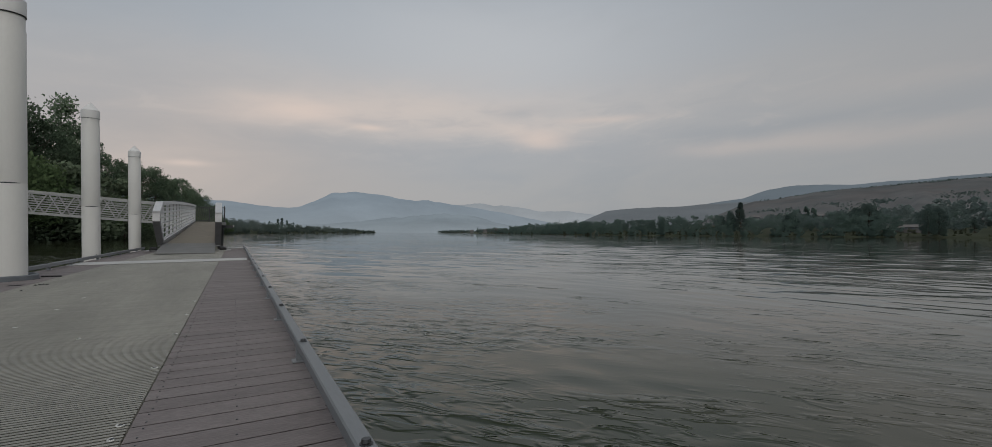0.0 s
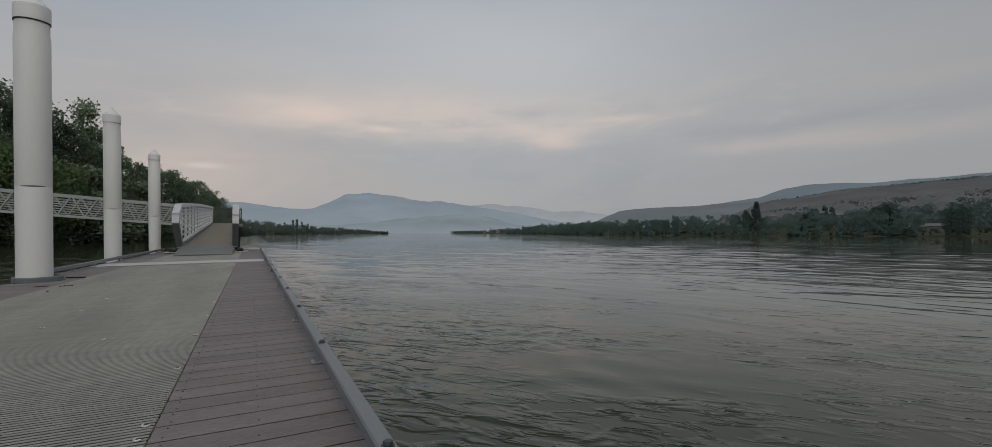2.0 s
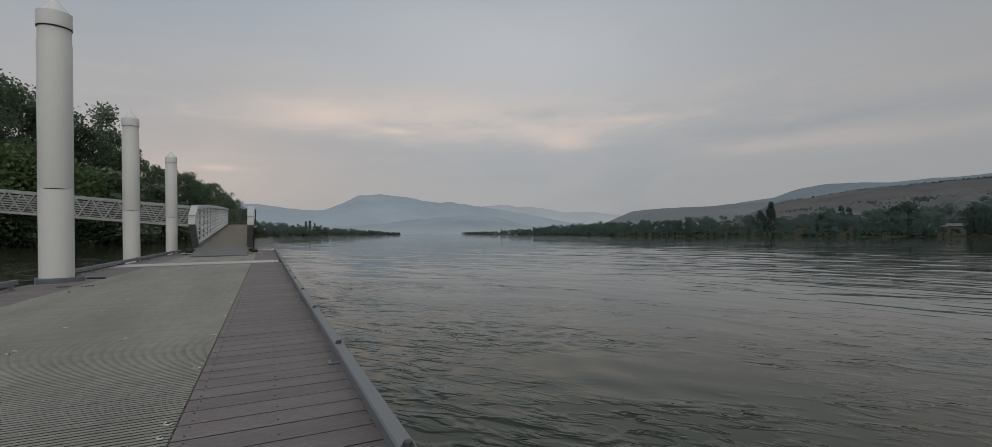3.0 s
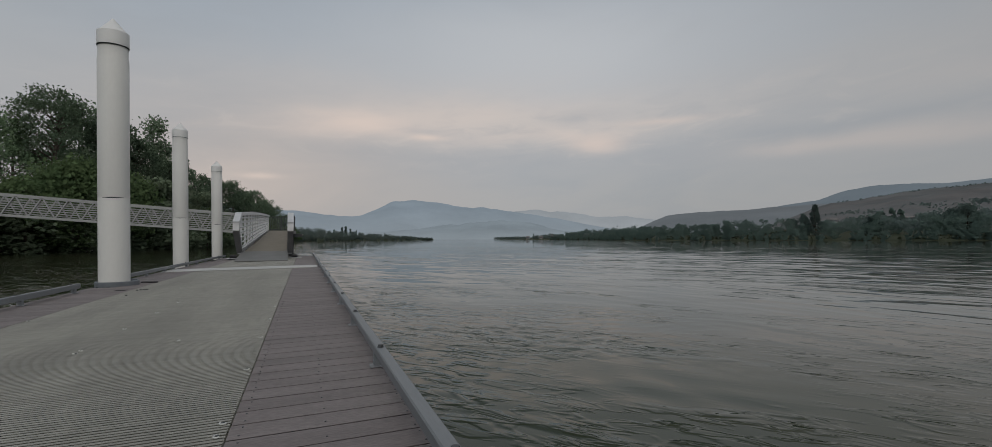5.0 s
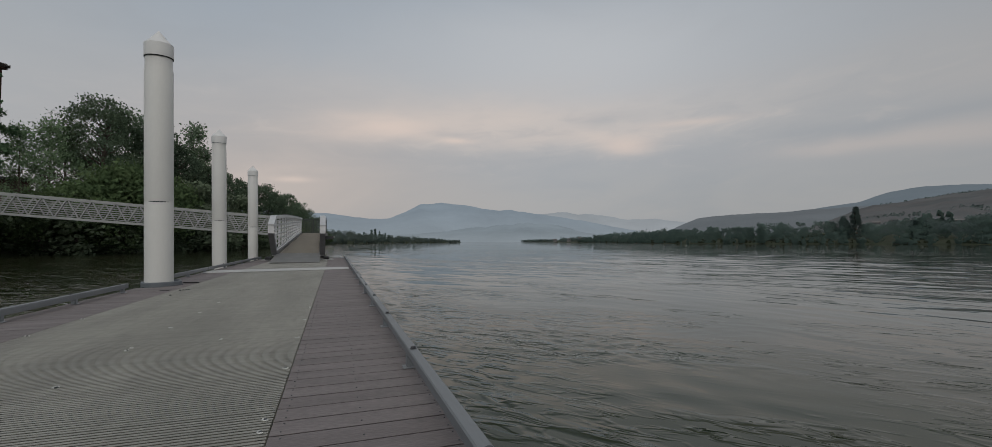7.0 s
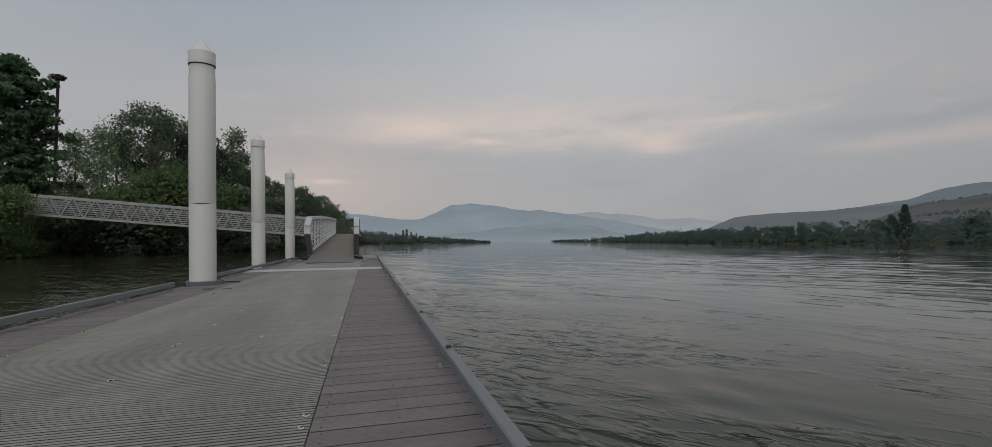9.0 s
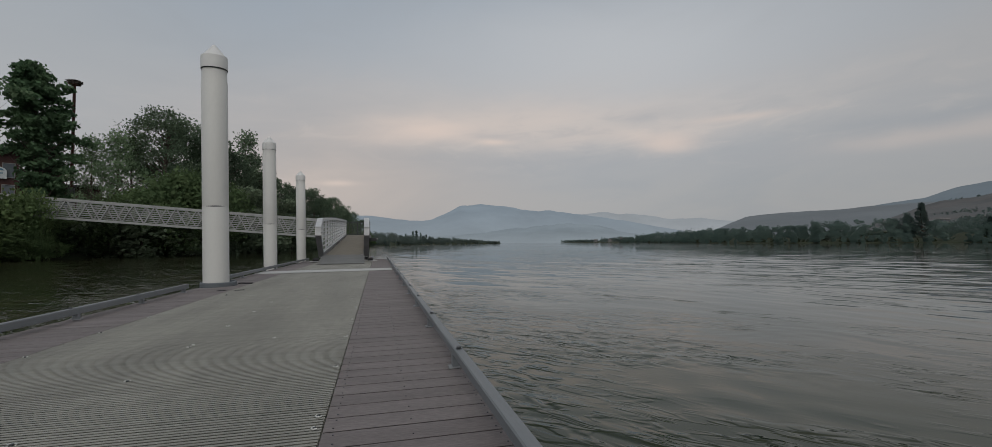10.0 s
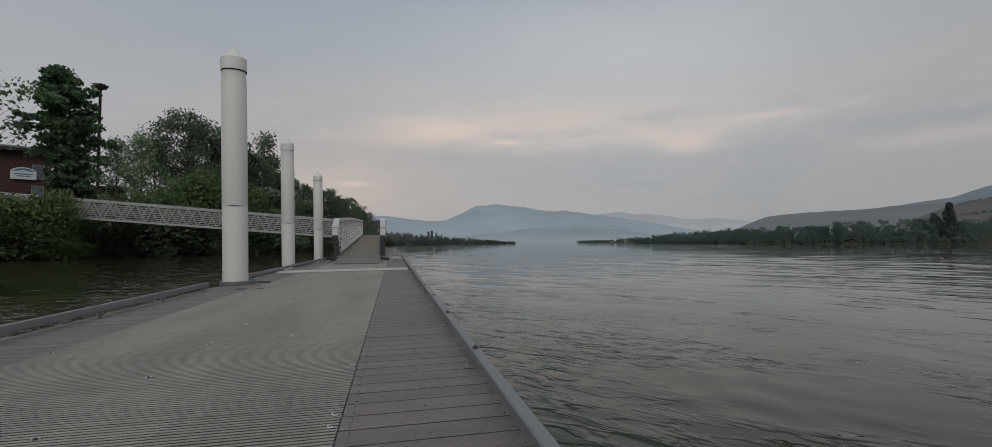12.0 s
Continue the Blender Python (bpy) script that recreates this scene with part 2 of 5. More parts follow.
def water_mat():
    mt = bpy.data.materials.new("river_water")
    mt.use_nodes = True
    nt = mt.node_tree
    n, link = nt.nodes.new, nt.links.new
    bs = nt.nodes["Principled BSDF"]
    bs.inputs["IOR"].default_value = 1.333
    bs.inputs["Specular IOR Level"].default_value = 0.46
    geo = n("ShaderNodeNewGeometry")

    def m(op, a, b=None):
        node = n("ShaderNodeMath")
        node.operation = op
        for i, val in enumerate((a, b)):
            if isinstance(val, (int, float)):
                node.inputs[i].default_value = val
            elif val is not None:
                link(val, node.inputs[i])
        return node.outputs[0]

    def span(val, lo, hi, to_lo=0.0, to_hi=1.0):
        node = n("ShaderNodeMapRange")
        node.interpolation_type = "SMOOTHSTEP"
        node.inputs["From Min"].default_value, node.inputs["From Max"].default_value = lo, hi
        node.inputs["To Min"].default_value, node.inputs["To Max"].default_value = to_lo, to_hi
        link(val, node.inputs["Value"])
        return node.outputs[0]

    turned = n("ShaderNodeMapping")
    turned.inputs["Rotation"].default_value = (0, 0, radians(CREST_TURN))
    link(geo.outputs["Position"], turned.inputs[0])

    def field(sx, sy, detail, warp, shift=0.0):
        mp = n("ShaderNodeMapping")
        mp.inputs["Scale"].default_value = (sx, sy, 1)
        mp.inputs["Location"].default_value = (shift, shift * 1.7, shift * 0.3)
        link(turned.outputs[0], mp.inputs[0])
        t = n("ShaderNodeTexNoise")
        t.inputs["Scale"].default_value, t.inputs["Detail"].default_value, t.inputs["Distortion"].default_value = 1.0, detail, warp
        link(mp.outputs[0], t.inputs["Vector"])
        return t.outputs["Fac"]

    far = n("ShaderNodeVectorMath")
    far.operation = "LENGTH"
    link(geo.outputs["Position"], far.inputs[0])
    far = far.outputs["Value"]
    sep = n("ShaderNodeSeparateXYZ")
    link(geo.outputs["Position"], sep.inputs[0])
    # silt clouds the stream: olive by the float, greyer outside
    tint = n("ShaderNodeMix")
    tint.data_type = "RGBA"
    tint.inputs[6].default_value, tint.inputs[7].default_value = (0.023, 0.031, 0.013, 1), (0.052, 0.050, 0.029, 1)
    link(span(field(0.25, 0.5, 3, 0.6, 4.0), 0.35, 0.65), tint.inputs[0])
    link(tint.outputs[2], bs.inputs["Base Color"])
    # where the surface is broken: lanes of breeze, scattered flurries, eddies off the hull
    ease = span(far, 14, 95, 1.0, 0.4)
    abreast = span(m("SUBTRACT", sep.outputs[0], m("MULTIPLY", sep.outputs[1], 0.8)), -1.0, 2.5, 1.0, 0.3)
    lane = m("MULTIPLY", span(field(0.035, 0.11, 3, 0.8), 0.42, 0.62, 0.04, 1.0), ease)
    flurry = m("MULTIPLY", span(field(0.22, 0.5, 3, 0.9, 9.0), 0.50, 0.63, 0.02, 1.0), m("MULTIPLY", ease, abreast))
    hull = m("MULTIPLY", span(far, 3.5, 9.5, 1.0, 0.0), span(field(0.55, 0.7, 3, 0.8, 2.0), 0.42, 0.60, 0.06, 1.0))
    hull = m("MULTIPLY", hull, abreast)
    wake = m("MULTIPLY", span(sep.outputs[0], 0.5, 2.4, 1.0, 0.0), span(far, 4.0, 18.0, 1.0, 0.3))
    eddy = m("MAXIMUM", hull, m("MULTIPLY", wake, span(field(0.8, 0.9, 2, 0.8, 6.0), 0.32, 0.52, 0.15, 1.0)))
    mask = {"lane": lane, "flurry": m("MAXIMUM", flurry, m("MULTIPLY", eddy, 0.95)), "eddy": m("MAXIMUM", eddy, m("MULTIPLY", flurry, 0.5))}
    link(m("MULTIPLY", span(far, 5, 90, 0.018, 0.028), span(field(0.02, 0.05, 4, 0.5, 3.0), 0.38, 0.62, 0.5, 1.6)), bs.inputs["Roughness"])
    last = None
    for i, (sx, sy, strength, dist, lo, hi, where) in enumerate(RIPPLES):
        b = n("ShaderNodeBump")
        b.inputs["Distance"].default_value = dist
        link(m("MULTIPLY", mask[where], strength), b.inputs["Strength"])
        link(span(field(sx, sy, 2, 0.7, 1.3 * i), lo, hi), b.inputs["Height"])
        if last:
            link(last, b.inputs["Normal"])
        last = b.outputs[0]
    link(last, bs.inputs["Normal"])
    return mt


def haze_glow_mat(name, col, glow, scale=0.004, col2=None, bands=1.0, vary=0.9, veil=None, veil_top=200.0):
    """Far hills with smoke haze painted on as emission: uneven slopes under an uneven glow, which turns to a paler one
    in the valley (veil) up to a height.
    """
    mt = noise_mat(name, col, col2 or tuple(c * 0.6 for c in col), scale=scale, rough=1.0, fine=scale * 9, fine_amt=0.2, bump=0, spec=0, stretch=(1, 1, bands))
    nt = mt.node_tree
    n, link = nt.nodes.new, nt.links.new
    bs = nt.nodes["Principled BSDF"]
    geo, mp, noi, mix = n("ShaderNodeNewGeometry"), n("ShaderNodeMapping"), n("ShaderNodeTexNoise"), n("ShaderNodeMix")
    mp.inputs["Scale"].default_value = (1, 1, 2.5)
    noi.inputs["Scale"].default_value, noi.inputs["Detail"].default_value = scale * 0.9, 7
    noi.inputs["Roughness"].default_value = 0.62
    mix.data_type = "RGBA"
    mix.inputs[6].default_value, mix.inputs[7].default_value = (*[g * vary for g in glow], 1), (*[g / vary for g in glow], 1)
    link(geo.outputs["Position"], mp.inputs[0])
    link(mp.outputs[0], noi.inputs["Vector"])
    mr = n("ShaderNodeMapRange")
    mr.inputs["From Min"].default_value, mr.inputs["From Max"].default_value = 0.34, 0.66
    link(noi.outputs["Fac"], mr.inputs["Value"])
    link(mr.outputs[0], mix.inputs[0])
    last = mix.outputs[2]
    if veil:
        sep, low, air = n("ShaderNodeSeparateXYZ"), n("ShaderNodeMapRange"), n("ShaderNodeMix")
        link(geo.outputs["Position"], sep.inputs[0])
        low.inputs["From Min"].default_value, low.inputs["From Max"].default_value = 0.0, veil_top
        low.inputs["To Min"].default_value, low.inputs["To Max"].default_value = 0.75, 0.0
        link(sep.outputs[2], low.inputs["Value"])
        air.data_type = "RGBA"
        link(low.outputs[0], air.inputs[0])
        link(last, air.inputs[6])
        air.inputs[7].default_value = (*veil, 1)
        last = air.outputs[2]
    # the emission stands in for light scattered by the smoke
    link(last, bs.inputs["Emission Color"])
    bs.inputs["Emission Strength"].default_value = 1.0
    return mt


M = {
    "white": noise_mat("white_pile_coating", (0.665, 0.662, 0.640), (0.60, 0.597, 0.575), scale=1.4, rough=0.55, fine=40, fine_amt=0.04, bump=0.08, stretch=(1, 1, 0.35)),
    "cap": noise_mat("white_cap_plastic", (0.74, 0.74, 0.73), (0.68, 0.68, 0.67), scale=3, rough=0.45, fine=50, fine_amt=0.03, bump=0.05),
    "dark": noise_mat("black_rubber", (0.012, 0.012, 0.013), (0.02, 0.02, 0.02), rough=0.8, bump=0.1),
    "collar": noise_mat("painted_steel_collar", (0.11, 0.125, 0.14), (0.15, 0.165, 0.18), scale=6, rough=0.5, fine=80, fine_amt=0.12, bump=0.1),
    "rail": noise_mat("dull_galvanised_rail", (0.180, 0.193, 0.203), (0.232, 0.246, 0.256), scale=5, rough=0.5, fine=160, fine_amt=0.22, bump=0.1, stretch=(1, 0.12, 1), metal=0.2, spec=0.4),
    "bolt": noise_mat("dark_bolt_steel", (0.05, 0.055, 0.06), (0.09, 0.095, 0.10), scale=20, rough=0.5, metal=0.5, bump=0.1),
    "foot": noise_mat("pale_galvanised_foot", (0.34, 0.35, 0.36), (0.26, 0.27, 0.28), scale=20, rough=0.5, metal=0.3, bump=0.1),
    "board": noise_mat("weathered_composite_board", (0.160, 0.139, 0.137), (0.215, 0.190, 0.186), scale=3.2, rough=0.72, fine=60, fine_amt=0.5, bump=0.4, stretch=(0.45, 2.2, 1), rand=0.06, spec=0.4),
    "grate": noise_mat("grey_plastic_grating", (0.318, 0.313, 0.280), (0.228, 0.225, 0.202), scale=0.9, rough=0.62, fine=9, fine_amt=0.22, bump=0.15, stretch=(2.6, 0.45, 1), rand=0.06, spec=0.4),
    "frame": noise_mat("dark_float_frame", (0.02, 0.021, 0.022), (0.03, 0.03, 0.03), rough=0.9, bump=0.1),
    "alu": noise_mat("mill_aluminium", (0.64, 0.645, 0.65), (0.54, 0.545, 0.55), scale=4, rough=0.5, fine=60, fine_amt=0.08, bump=0.08, metal=0.35),
    "alu_bridge": noise_mat("weathered_bridge_aluminium", (0.35, 0.36, 0.355), (0.28, 0.29, 0.285), scale=2, rough=0.6, fine=40, fine_amt=0.1, bump=0.08, metal=0.2),
    "alu_dull": noise_mat("dull_aluminium_plate", (0.27, 0.27, 0.275), (0.22, 0.22, 0.225), scale=3, rough=0.6, fine=60, fine_amt=0.1, bump=0.1, metal=0.2),
    "plate": noise_mat("pale_joint_plate", (0.50, 0.50, 0.49), (0.42, 0.42, 0.41), scale=3, rough=0.6, fine=60, fine_amt=0.1, bump=0.1),
    "ramp": noise_mat("tan_gangway_deck", (0.232, 0.204, 0.160), (0.190, 0.166, 0.132), scale=1.2, rough=0.8, fine=40, fine_amt=0.12, bump=0.2, stretch=(2, 0.6, 1)),
    "flap": noise_mat("grey_ramp_flap", (0.175, 0.175, 0.170), (0.140, 0.140, 0.136), scale=3, rough=0.65, fine=60, fine_amt=0.1, bump=0.2),
    "fence": noise_mat("dark_fence_paint", (0.04, 0.043, 0.047), (0.06, 0.062, 0.066), rough=0.6, bump=0.1),
    "clip": noise_mat("pale_zinc_clip", (0.66, 0.66, 0.64), (0.52, 0.52, 0.50), scale=40, rough=0.45, metal=0.3, bump=0.1),
    "dirt": noise_mat("bird_dropping", (0.42, 0.42, 0.40), (0.3, 0.3, 0.29), scale=30, rough=0.9),
    "bark": noise_mat("grey_brown_bark", (0.07, 0.055, 0.045), (0.11, 0.09, 0.075), scale=3, rough=0.95, fine=18, fine_amt=0.4, bump=0.6, stretch=(1, 1, 0.25), bump_dist=0.02),
    "pole": noise_mat("red_brown_wood_pole", (0.10, 0.045, 0.038), (0.13, 0.06, 0.05), scale=1, rough=0.85, fine=14, fine_amt=0.2, bump=0.2),
    "sleeve": noise_mat("grey_pole_sleeve", (0.22, 0.22, 0.21), (0.17, 0.17, 0.165), scale=2, rough=0.8),
    "twig": noise_mat("dry_twigs", (0.05, 0.042, 0.036), (0.08, 0.066, 0.055), scale=6, rough=1, island=0.4),
    "brick": noise_mat("dark_red_siding", (0.070, 0.031, 0.028), (0.050, 0.025, 0.024), scale=0.8, rough=0.85, fine=6, fine_amt=0.2, stretch=(1, 1, 4)),
    "roof": noise_mat("dark_roofing", (0.03, 0.032, 0.036), (0.045, 0.046, 0.05), scale=1, rough=0.9),
    "eave": noise_mat("pale_eave", (0.24, 0.24, 0.24), (0.2, 0.2, 0.2), rough=0.7),
    "pane": noise_mat("window_glass", (0.16, 0.18, 0.2), (0.1, 0.12, 0.14), scale=0.5, rough=0.1, bump=0, spec=0.6),
    "sign_white": noise_mat("sign_white", (0.62, 0.66, 0.68), (0.55, 0.6, 0.62), rough=0.6, bump=0),
    "sign_blue": noise_mat("sign_blue", (0.10, 0.22, 0.32), (0.08, 0.19, 0.28), rough=0.6, bump=0),
    "soil": noise_mat("grassy_bank", (0.034, 0.045, 0.026), (0.050, 0.058, 0.038), scale=0.5, rough=1, fine=5, fine_amt=0.4, bump=0.4, spec=0.1, bump_dist=0.05),
    "lawn": noise_mat("riverside_grass", (0.040, 0.050, 0.032), (0.066, 0.072, 0.046), scale=0.03, rough=1, fine=0.8, fine_amt=0.35, bump=0, spec=0.1),
    "wall": noise_mat("house_wall", (0.20, 0.195, 0.185), (0.15, 0.145, 0.14), scale=0.1, rough=0.9, rand=0.4, bump=0),
    "hroof": noise_mat("house_roof", (0.15, 0.14, 0.133), (0.10, 0.093, 0.09), scale=0.1, rough=0.9, rand=0.3, bump=0),
    "leaf_mid": leaf_mat("leaf_mid_green", (0.136, 0.200, 0.116), (0.174, 0.242, 0.140), even=0.35),
    "leaf_dark": leaf_mat("leaf_dark_green", (0.122, 0.170, 0.114), (0.154, 0.204, 0.132), even=0.35),
    "leaf_light": leaf_mat("leaf_light_green", (0.084, 0.128, 0.062), (0.110, 0.156, 0.074), even=0.6, face=(0.45, -0.60, 0.66)),
    "leaf_bank": leaf_mat("leaf_bank_green", (0.102, 0.144, 0.098), (0.130, 0.174, 0.114), even=0.35),
    "leaf_willow": leaf_mat("leaf_willow_green", (0.160, 0.208, 0.138), (0.192, 0.242, 0.160), even=0.85, face=(0.45, -0.60, 0.66)),
    "leaf_thicket": leaf_mat("leaf_thicket_green", (0.104, 0.156, 0.070), (0.140, 0.194, 0.084), even=0.75, face=(0.45, -0.60, 0.66)),
    "leaf_maple": leaf_mat("leaf_maple_green", (0.120, 0.206, 0.114), (0.156, 0.250, 0.138), even=0.7, face=(0.45, -0.60, 0.66)),
    # haze over the far bank is tinted into these two leaf colours
    "leaf_far": leaf_mat("leaf_far_haze_tint", (0.140, 0.206, 0.184), (0.182, 0.256, 0.224), 0.06, 0.06, 0.93, face=(-0.52, -0.50, 0.69)),
    "leaf_pine": leaf_mat("needle_haze_tint", (0.098, 0.142, 0.128), (0.120, 0.166, 0.148), 0.12, 0.1, 0.8, face=(-0.52, -0.50, 0.69)),
    "reed": leaf_mat("dry_bank_grass", (0.100, 0.122, 0.078), (0.130, 0.138, 0.092), 0.2, 0.1, 0.6),
    "water": water_mat(),
}


# ---- builders ----
def mesh_of(bm, name, mat, smooth=False):
    me = bpy.data.meshes.new(name)
    bm.to_mesh(me)
    bm.free()
    me.materials.append(mat)
    if smooth:
        me.shade_smooth()
    return me


def part(name, bm, mat, parent=None, label="", smooth=False):
    ob = new(name, mesh_of(bm, name, mat, smooth))
    if parent:
        ob.parent = parent
    if label:
        tagged(ob, label)
    return ob


def put(name, me, parent, loc, rot=(0, 0, 0)):
    """One more object on a mesh that is shared."""
    ob = new(name, me)
    ob.parent = parent
    ob.location, ob.rotation_euler = loc, rot
    return ob


def empty(name, label, category, loc=(0, 0, 0), group="", kind=""):
    ob = new(name)
    ob.location = loc
    ob.empty_display_size = 0.1
    return tagged(ob, label, category, group, kind)


def box(x0, x1, y0, y1, z0, z1, bevel=0.0, bm=None):
    bm = bm or bmesh.new()
    vs = bmesh.ops.create_cube(bm, size=1)["verts"]
    for v in vs:
        v.co = Vector(((x0 + x1) / 2 + v.co.x * (x1 - x0), (y0 + y1) / 2 + v.co.y * (y1 - y0), (z0 + z1) / 2 + v.co.z * (z1 - z0)))
    if bevel:
        es = {e for v in vs for e in v.link_edges}
        bmesh.ops.bevel(bm, geom=list(es), offset=bevel, segments=1, affect="EDGES")
    return bm


def tube(pts, radii, sides=8, bm=None, caps=True, square=False):
    """A tapered tube along points."""
    bm = bm or bmesh.new()
    rings = []
    pts = [Vector(p) for p in pts]
    for i, p in enumerate(pts):
        d = (pts[min(i + 1, len(pts) - 1)] - pts[max(i - 1, 0)]).normalized()
        a = d.cross(Vector((0, 0, 1)) if abs(d.z) < 0.9 else Vector((1, 0, 0))).normalized()
        b = d.cross(a)
        r = radii[i] if isinstance(radii, (list, tuple)) else radii
        off = math.pi / sides if square else 0
        rings.append([bm.verts.new(p + a * r * math.cos(2 * math.pi * k / sides + off) + b * r * math.sin(2 * math.pi * k / sides + off)) for k in range(sides)])
    for r0, r1 in zip(rings, rings[1:]):
        for k in range(sides):
            bm.faces.new((r0[k], r0[(k + 1) % sides], r1[(k + 1) % sides], r1[k]))
    if caps:
        bm.faces.new(rings[0])
        bm.faces.new(list(reversed(rings[-1])))
    return bm


def bar(p, q, w, h, bm=None, up=(0, 0, 1)):
    """A square bar from p to q, w wide and h high."""
    bm = bm or bmesh.new()
    p, q = Vector(p), Vector(q)
    d = (q - p).normalized()
    side = d.cross(Vector(up)).normalized()
    top = side.cross(d)
    vs = [[bm.verts.new(e + side * sx * w / 2 + top * sz * h / 2) for sx, sz in ((-1, -1), (1, -1), (1, 1), (-1, 1))] for e in (p, q)]
    for k in range(4):
        bm.faces.new((vs[0][k], vs[0][(k + 1) % 4], vs[1][(k + 1) % 4], vs[1][k]))
    bm.faces.new(vs[0])
    bm.faces.new(list(reversed(vs[1])))
    bmesh.ops.recalc_face_normals(bm, faces=bm.faces[:])
    return bm


def lathe(profile, sides=40, bm=None):
    """A turned body from (radius, height) pairs."""
    bm = bm or bmesh.new()
    rings = []
    for r, z in profile:
        rings.append([bm.verts.new((r * math.cos(2 * math.pi * k / sides), r * math.sin(2 * math.pi * k / sides), z)) for k in range(sides)] if r > 1e-4 else [bm.verts.new((0, 0, z))])
    for a, b in zip(rings, rings[1:]):
        for k in range(sides):
            j = (k + 1) % sides
            if len(a) == 1:
                bm.faces.new((a[0], b[k], b[j]))
            elif len(b) == 1:
                bm.faces.new((a[k], a[j], b[0]))
            else:
                bm.faces.new((a[k], a[j], b[j], b[k]))
    bmesh.ops.recalc_face_normals(bm, faces=bm.faces[:])
    return bm


def raw(name, verts, faces, mat, smooth=False):
    me = bpy.data.meshes.new(name)
    me.from_pydata([tuple(v) for v in verts], [], faces)
    me.materials.append(mat)
    if smooth:
        me.shade_smooth()
    me.update()
    return me


def lerp_list(x, xs, ys):
    return float(np.interp(x, xs, ys))


# ---- water: one sheet to the horizon, with the river's ripples ----
def build_water():
    rng = np.random.default_rng(4)
    rr = [0.9]
    while rr[-1] < 40:
        rr.append(rr[-1] * 1.0082)
    while rr[-1] < 260:
        rr.append(rr[-1] * 1.014)
    while rr[-1] < 4900:
        rr.append(rr[-1] * 1.07)
    rr = np.array(rr)
    aa = np.radians(np.concatenate([np.arange(-38, 78, 0.28), np.arange(78, 322, 6.0)]))
    R, A = np.meshgrid(rr, aa, indexing="ij")
    X, Y = R * np.sin(A), R * np.cos(A)
    Z = np.zeros_like(X)
    ring = np.gradient(rr)[:, None]

    def keep(lam):
        """Waves that the sheet is too coarse for are left out."""
        return np.clip(2.2 - 7.0 * ring / lam, 0, 1)

    def crest(u, sharp=2.2):
        return np.exp(sharp * (np.sin(u) - 1)) - 0.3

    def lanes(pk, pt, ph, low=0.0):
        return np.clip(np.sin(pk * (X * math.cos(pt) + Y * math.sin(pt)) + ph + 0.8 * np.sin(0.37 * pk * (X - Y))) - low, 0, None)

    wx = X + 0.30 * np.sin(Y * 0.9 + 1.3) + 0.16 * np.sin(X * 1.7 + Y * 0.6) + 0.05 * np.sin(Y * 5.1 + X * 2.3)
    wy = Y + 0.25 * np.sin(X * 0.8 + 0.4) + 0.12 * np.sin(Y * 2.1 - X * 1.1) + 0.05 * np.sin(X * 4.3 - Y * 1.9)
    # short broken water off the hull and in the lee of the piles
    calm = 0.5 * np.sin(0.9 * X + 0.5 * Y + 2.0 + 0.8 * np.sin(0.5 * Y)) + 0.5 * np.sin(0.35 * X - 1.1 * Y + 0.7 * np.sin(0.8 * X)) + 0.35 * np.sin(2.3 * X + 1.9 * Y)
    calm = np.clip(0.15 + 0.95 * calm, 0.0, 1.6) * (0.18 + 2.6 * np.exp(-((X - 0.6) / 2.0) ** 2) * np.exp(-(Y / 8) ** 2))
    calm += 3.2 * np.exp(-((X + 6) / 3.5) ** 2) * np.exp(-((Y - 6) / 9) ** 2) * np.clip(0.5 + np.sin(1.1 * X + 0.7 * Y), 0, 1.5)
    for i in range(70):
        lam = 0.11 * (1.0 / 0.11) ** (rng.random() ** 1.25)
        th = rng.normal(radians(35), radians(40))
        patch = 1.5 * lanes(2 * math.pi / (1.2 + 6 * rng.random()), rng.random() * 6.28, rng.random() * 6.28, 0.35)
        slope = 0.064 if lam < 0.4 else 0.014
        u = 2 * math.pi / lam * (wx * math.cos(th) + wy * math.sin(th)) + rng.random() * 6.28
        Z += calm * slope * lam / 6.28 * patch * keep(lam) * 1.7 * crest(u)
    # a passing boat's old wake: trains of long low rolls coming in from the open river
    open_water = np.clip((X - 3.0) / 6.0, 0, 1) * np.clip((75 - R) / 50, 0, 1)
    for i in range(16):
        lam = 0.50 * 2.1 ** rng.random()
        th = rng.normal(radians(12), radians(7))
        lane = lanes(2 * math.pi / (lam * (6 + 8 * rng.random())), th + rng.normal() * 0.5, rng.random() * 6.28, 0.2) * (0.35 + lanes(2 * math.pi / (9 + 14 * rng.random()), th + 1.57, rng.random() * 6.28))
        u = 2 * math.pi / lam * (X * math.cos(th) + Y * math.sin(th) + 0.22 * np.sin(X * 0.35 + Y * 0.45 + i) + 0.06 * np.sin(1.7 * Y + i)) + rng.random() * 6.28
        Z += WAKE * open_water * lam / 6.28 * lane * keep(lam) * crest(u, 2.6)
    # faint rolls everywhere else
    for i in range(30):
        lam = 0.9 * 6 ** rng.random()
        th = rng.normal(radians(40), radians(24))
        lane = lanes(2 * math.pi / (lam * (3 + 6 * rng.random())), rng.random() * 6.28, rng.random() * 6.28)
        u = 2 * math.pi / lam * (X * math.cos(th) + Y * math.sin(th) + 0.3 * np.sin(X * 0.4 + Y * 0.2)) + rng.random() * 6.28
        Z += 0.010 * lam / 6.28 * lane * keep(lam) * np.clip((R - 3) / 14, 0, 1) * 1.7 * crest(u, 2.0)
    # upwelling beside the float
    nearby = np.exp(-((X - 1.6) ** 2 / 2.2 + (Y - 2.6) ** 2 / 5))
